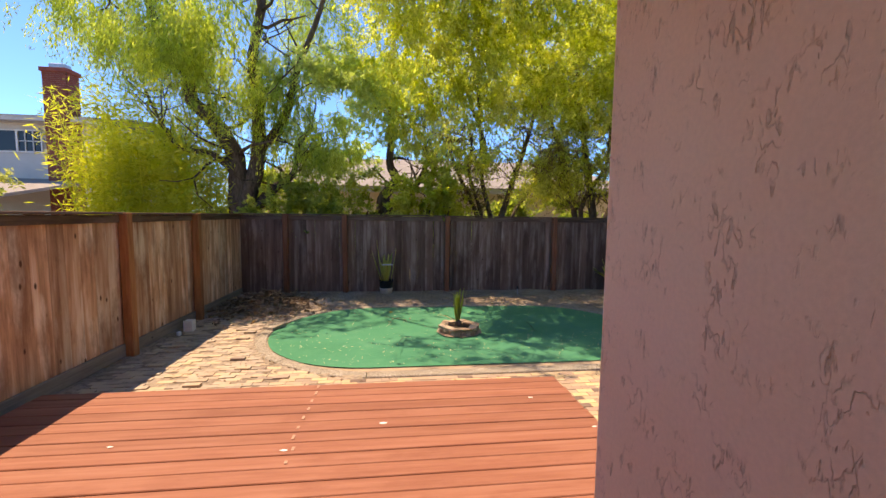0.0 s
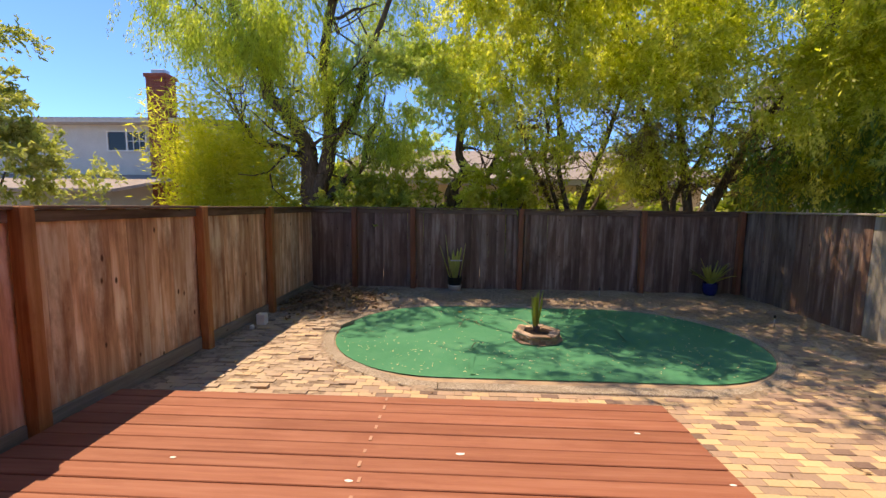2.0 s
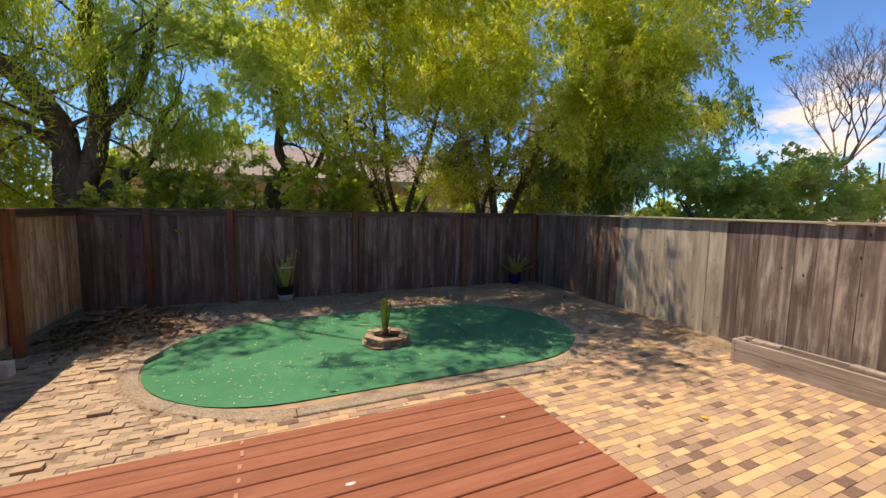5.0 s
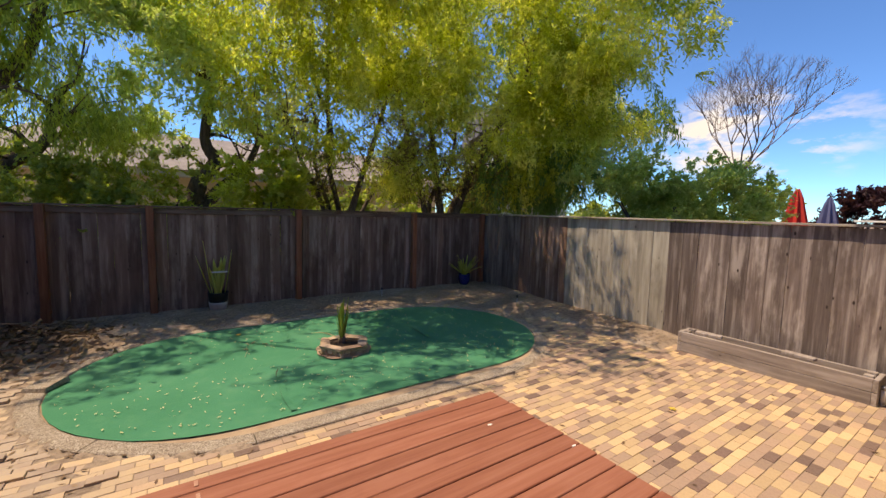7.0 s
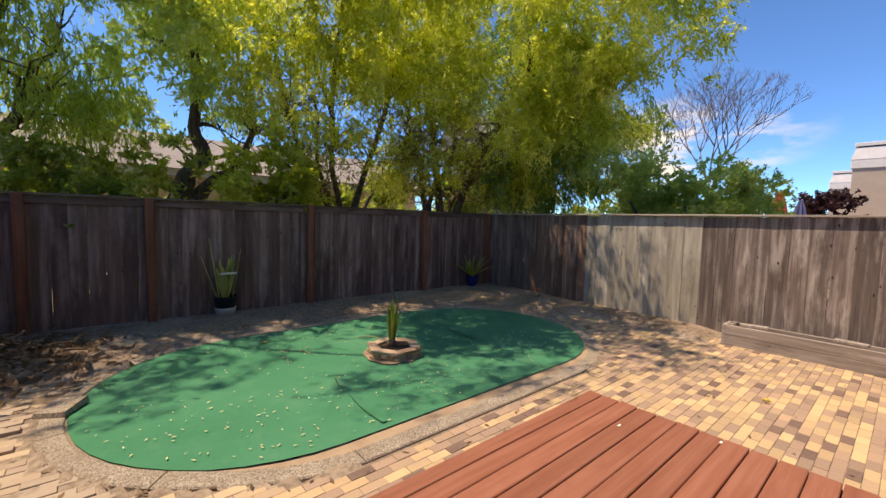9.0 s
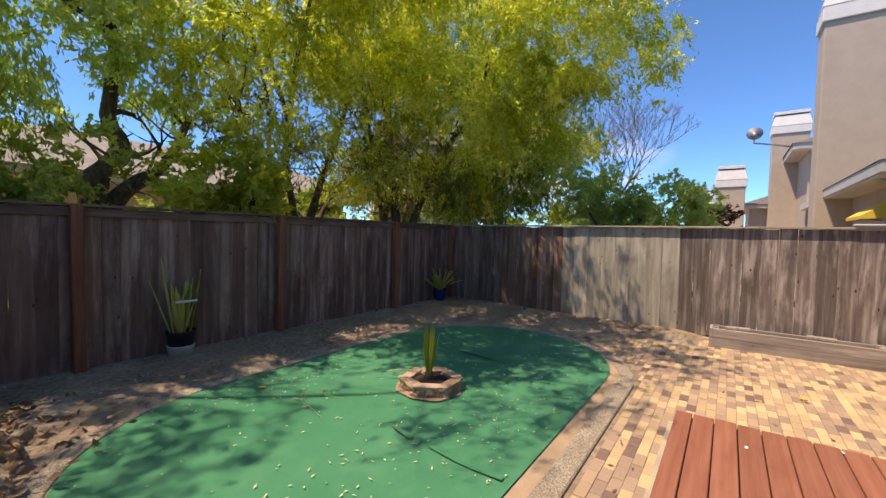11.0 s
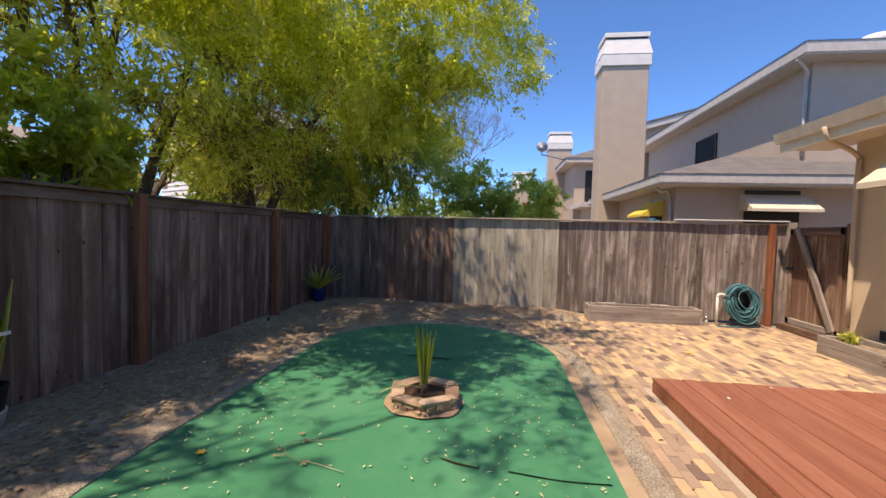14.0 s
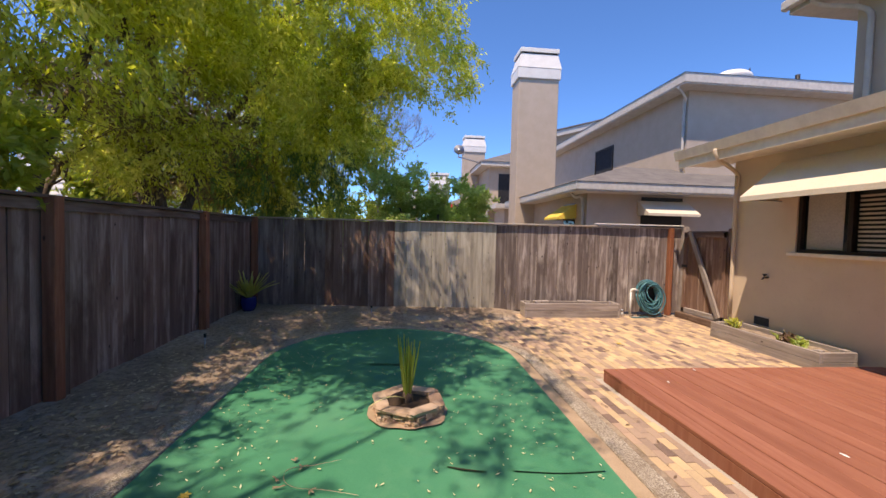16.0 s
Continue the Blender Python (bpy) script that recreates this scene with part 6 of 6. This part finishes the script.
part("elbow", tubes_mesh("elbow", [(smooth_run([(0, 0, 0.48), (0, -0.02, 0.515), (0, -0.07, 0.52), (0, -0.13, 0.5)]), [0.022] * 13)], PVC, 10), parent=standpipe)

# beam lying along the foot of the gate, a vent low in the wall
beam = thing("threshold_beam", (3.70, 0.52, 0.0), "weathered dark beam lying at the foot of the gate", "beam")
part("beam_body", box(0, -0.05, 0, 0.11, 0.05, 1.04, 0.018, segments=2), CAP_WOOD, beam, at=Matrix.Translation((0, 0, 0.112)) @ pose(0, 0, 0, 0, 90, 0))
vent = thing("foundation_vent", (3.02, WALL_Y, 0.24), "small dark screened vent low in the tan wall", "vent")
part("screen", box(-0.12, 0.001, 0.0, 0.12, 0.008, 0.12), MATT_DARK, vent)
for z0, z1 in ((-0.012, 0.0), (0.12, 0.132)):
    part("frame", box(-0.13, 0.001, z0, 0.13, 0.014, z1, 0.002), TRIM_GREY, vent)

# a broken length of kerb standing proud, dry vine and fallen blossom on the turf
slab = thing("broken_kerb_piece", (-1.79, 6.0, 0.012), "broken piece of concrete kerb lying proud of the rim", "concrete", turn=62)
part("slab_body", solid([(-0.13, -0.1, 0), (0.13, -0.11, 0), (0.12, 0.1, 0), (-0.12, 0.11, 0)], [(-0.12, -0.095, 0.035), (0.125, -0.1, 0.05), (0.115, 0.09, 0.045), (-0.11, 0.1, 0.03)]), AGGREGATE, slab)
vine = thing("dry_vine", (0.0, 6.15, 0.017), "thin dry yellowish vine curled on the turf", "twig")
curl = smooth_run([(-0.15, -0.25, 0), (-0.1, -0.05, 0.005), (-0.08, 0.1, 0.008), (0.0, 0.19, 0.006), (0.1, 0.19, 0.01), (0.14, 0.05, 0.006), (0.2, -0.1, 0.002)])
part("stem", tubes_mesh("stem", [(curl, [0.0016] * len(curl))], LITTER_TAN, 5), parent=vine)
rnd = random.Random(77)
for x, y in ((-0.06, 0.2), (0.13, 0.12), (0.02, 0.24), (-0.1, 0.02), (0.2, 0.18)):
    for _ in range(3):
        a = rnd.uniform(0, 6.28)
        v, f = strap_leaf((x, y, 0.004), (math.cos(a), math.sin(a), 0.25), 0.036, 0.010, 0.3, 4)
        part("dry_leaf", mesh_of("dry_leaf", v, f, LITTER_TAN, True), parent=vine)
for x, y in ((-0.1, 6.83), (2.86, 2.72)):
    bloom = thing("fallen_blossom", (x, y, 0.012), "small yellow fallen blossom on the ground", "blossom", "fallen blossoms")
    for k in range(6):
        v, f = strap_leaf((0, 0, 0.002), (math.cos(k * 1.05), math.sin(k * 1.05), 0.4), 0.035, 0.02, 0.4, 4)
        part("petal", mesh_of("petal", v, f, AWNING_YELLOW, True), parent=bloom)

# small pale block and a broken paver by the brown fence
block = thing("concrete_block", (-2.93, 5.95, 0.0), "small pale block standing against the brown fence", "block")
part("body", box(-0.06, -0.06, 0.0, 0.06, 0.06, 0.16, 0.012, segments=2), PVC, block)
chip = thing("concrete_block", (-2.96, 5.72, 0.0), "little white stone chip by the brown fence", "stone")
part("body", box(-0.025, -0.03, 0.0, 0.025, 0.03, 0.06, 0.012), PVC, chip)


def debris_pile(at, spread, seed, count):
    root = thing("brush_pile", at, "heap of dry bark, sticks and leaves in the corner", "brush pile")
    rnd = random.Random(seed)
    runs = []
    for _ in range(count):
        x, y = rnd.gauss(0, spread[0]), rnd.gauss(0, spread[1])
        h = 0.22 * math.exp(-(x / spread[0]) ** 2 - (y / spread[1]) ** 2)
        a, L = rnd.uniform(0, 6.28), rnd.uniform(0.08, 0.5)
        z = rnd.uniform(0.02, 0.04 + h)
        dx, dy = math.cos(a) * L / 2, math.sin(a) * L / 2
        runs.append(([(x - dx, y - dy, z), (x, y, z + 0.02), (x + dx, y + dy, z + rnd.uniform(-0.01, 0.07))], [rnd.uniform(0.005, 0.018)] * 3))
    for run in runs:
        part("stick", tubes_mesh("stick", [run], DEAD, 5, 0.3, seed), parent=root)
    rng = np.random.default_rng(seed)
    c = np.stack([rng.normal(0, spread[0] * 1.2, 1500), rng.normal(0, spread[1] * 1.2, 1500), np.zeros(1500)], 1)
    c[:, 2] = 0.03 + rng.uniform(0, 1, 1500) * 0.2 * np.exp(-(c[:, 0] / spread[0]) ** 2 - (c[:, 1] / spread[1]) ** 2)
    part("leaf_litter", blades_mesh("leaf_litter", c, rng.normal(size=(1500, 3)) * (1, 1, 0.35), 0.09, 0.04, LITTER_BROWN, 0.2, seed), parent=root)["kind"] = "stuff"


debris_pile((-2.35, 7.45, 0.04), (0.36, 0.42), 71, 90)


# ---- bits and pieces on the soil ----
BRICK_SPOTS = ((0.95, 7.62), (1.5, 7.72), (0.2, 7.66))
STAKE_SPOTS = ((2.5, 7.95), (4.35, 6.2))
rnd = random.Random(55)
for x, y in BRICK_SPOTS:
    piece = thing("broken_brick", (x, y, 0.012), "broken reddish brick lying on the soil", "brick", "broken bricks", turn=rnd.uniform(0, 180))
    w = rnd.uniform(0.05, 0.075)
    part("body", solid([(-w, -0.05, 0), (w, -0.045, 0), (w * 0.9, 0.05, 0), (-w * 0.95, 0.05, 0)], [(-w * 0.9, -0.045, 0.055), (w * 0.95, -0.05, 0.06), (w * 0.8, 0.045, 0.05), (-w, 0.045, 0.058)]), STONE, piece)
for x, y in STAKE_SPOTS:
    stake = thing("sprinkler_riser", (x, y, 0.0), "thin grey sprinkler riser standing in the soil", "sprinkler", "sprinkler risers")
    part("riser", tubes_mesh("riser", [([(0, 0, 0), (0, 0, 0.2)], [0.008, 0.008])], METAL, 8), parent=stake)
    part("nozzle", tubes_mesh("nozzle", [([(0, 0, 0.19), (0, 0, 0.21), (0, 0, 0.235)], [0.012, 0.018, 0.014])], POT_BLACK, 8), parent=stake)
for x, y, h in ((4.7, 1.72, 0.17), (4.72, 1.62, 0.12)):
    stub = thing("pipe_stub", (x, y, 0.0), "short capped grey pipe stub by the fence", "pipe", "pipe stubs")
    part("tube", tubes_mesh("tube", [([(0, 0, 0), (0, 0, h)], [0.02, 0.02])], PVC, 10), parent=stub)
    part("cap", tubes_mesh("cap", [([(0, 0, h - 0.02), (0, 0, h + 0.015)], [0.027, 0.026])], METAL, 10), parent=stub)


# ---- litter and pavers ----
def litter(name, label, spots, length, width, material, seed, lift=0.006):
    rng = np.random.default_rng(seed)
    c = np.array(spots, float)
    w = rng.normal(size=(len(c), 3)) * (1, 1, 0.12)
    ob = new(name, blades_mesh(name, c + (0, 0, lift), w, length, width, material, 0.12, seed))
    tagged(ob, label, "leaf litter", kind="stuff")


rnd = random.Random(81)
spots = []
while len(spots) < 620:
    x, y = rnd.uniform(-1.7, 3.7), rnd.uniform(4.4, 7.15)
    if to_green(x, y) < -0.03 and rnd.random() < 0.35 + 0.65 * (y < 5.4 or y > 6.6):
        spots.append((x, y, 0.014))
litter("fallen_leaves", "small pale dry leaves scattered on the turf", spots, 0.029, 0.009, LITTER, 82, 0.002)
spots = []
while len(spots) < 2600:
    x, y = rnd.uniform(-3.05, 5.2), rnd.uniform(3.5, 8.4)
    if to_green(x, y) > rim_out(x, y) + (0.03 if y < 6.2 else -0.06) and not in_paving(x, y) and x < right_x(y) - 0.05:
        spots.append((x, y, soil_height(x, y) + 0.01))
litter("fallen_leaves", "brown dry leaves and bark strewn over the soil", spots, 0.034, 0.013, LITTER_BROWN, 83, 0.002)
spots = []
while len(spots) < 900:
    x, y = rnd.gauss(0.9, 1.9), rnd.gauss(7.7, 0.35)
    if to_green(x, y) > rim_out(x, y) - 0.05 and -3.0 < x < 4.9 and 7.1 < y < 8.4:
        spots.append((x, y, soil_height(x, y) + 0.012))
litter("fallen_leaves", "pale tan leaves and bark chips on the soil", spots, 0.044, 0.022, LITTER_TAN, 85, 0.003)
spots = []
while len(spots) < 260:
    x, y = rnd.uniform(-2.9, 4.7), rnd.uniform(0.8, 6.6)
    if in_paving(x, y) and (y > 3.9 or rnd.random() < 0.25):
        spots.append((x, y, 0.008))
litter("fallen_leaves", "a few dry leaves scattered on the clay pavers", spots, 0.05, 0.018, LITTER_BROWN, 84, 0.003)

paving = thing("paving", (0, 0, 0), "yellow, tan and purple-brown clay pavers in running bond", "paving", kind="structure")
PW, PD, PH = 0.158, 0.072, 0.05
pave_mesh = []
for k in range(5):
    bm = box(0, 0, 0, PW - 0.004, PD - 0.003, PH, 0.002)
    me = bpy.data.meshes.new("paver")
    bm.to_mesh(me)
    bm.free()
    me.materials.append(PAVER_ONE)
    pave_mesh.append(me)
base_v = [tuple(v.co) for v in pave_mesh[0].vertices]
base_f = [tuple(p.vertices) for p in pave_mesh[0].polygons]
rnd = random.Random(91)
verts, faces = [], []
single = 0
row = 0
y = 0.5
while y < 7.0:
    x = -3.0 + (PW / 2 if row % 2 else 0.0)
    while x < 5.1:
        mid = (x + PW / 2, y + PD / 2)
        if in_paving(*mid) and to_green(*mid) > rim_out(*mid) + 0.03:
            rough = 3.0 if x < -1.2 else 1.0
            tip = rough * rnd.uniform(-1, 1)
            rise = rnd.uniform(-0.0025, 0.0025) * rough + (0.02 if x < -1.2 and rnd.random() < 0.05 else 0)
            m = Matrix.Translation((x, y, rise - PH + 0.004)) @ pose(0, 0, 0, rnd.uniform(-0.5, 0.5) * rough, rnd.uniform(-0.5, 0.5) * rough, rnd.uniform(-0.7, 0.7) * rough)
            if single < 300 and 1.6 < x < 3.6 and 1.5 < y < 4.1:
                part("paver", pave_mesh[single % 5], parent=paving, at=m)
                single += 1
            else:
                base = len(verts)
                verts += [tuple(m @ Vector(v)) for v in base_v]
                faces += [tuple(i + base for i in f) for f in base_f]
        x += PW
    y += PD
    row += 1
part("pavers", mesh_of("pavers", verts, faces, PAVER_MANY), parent=paving)["kind"] = "stuff"
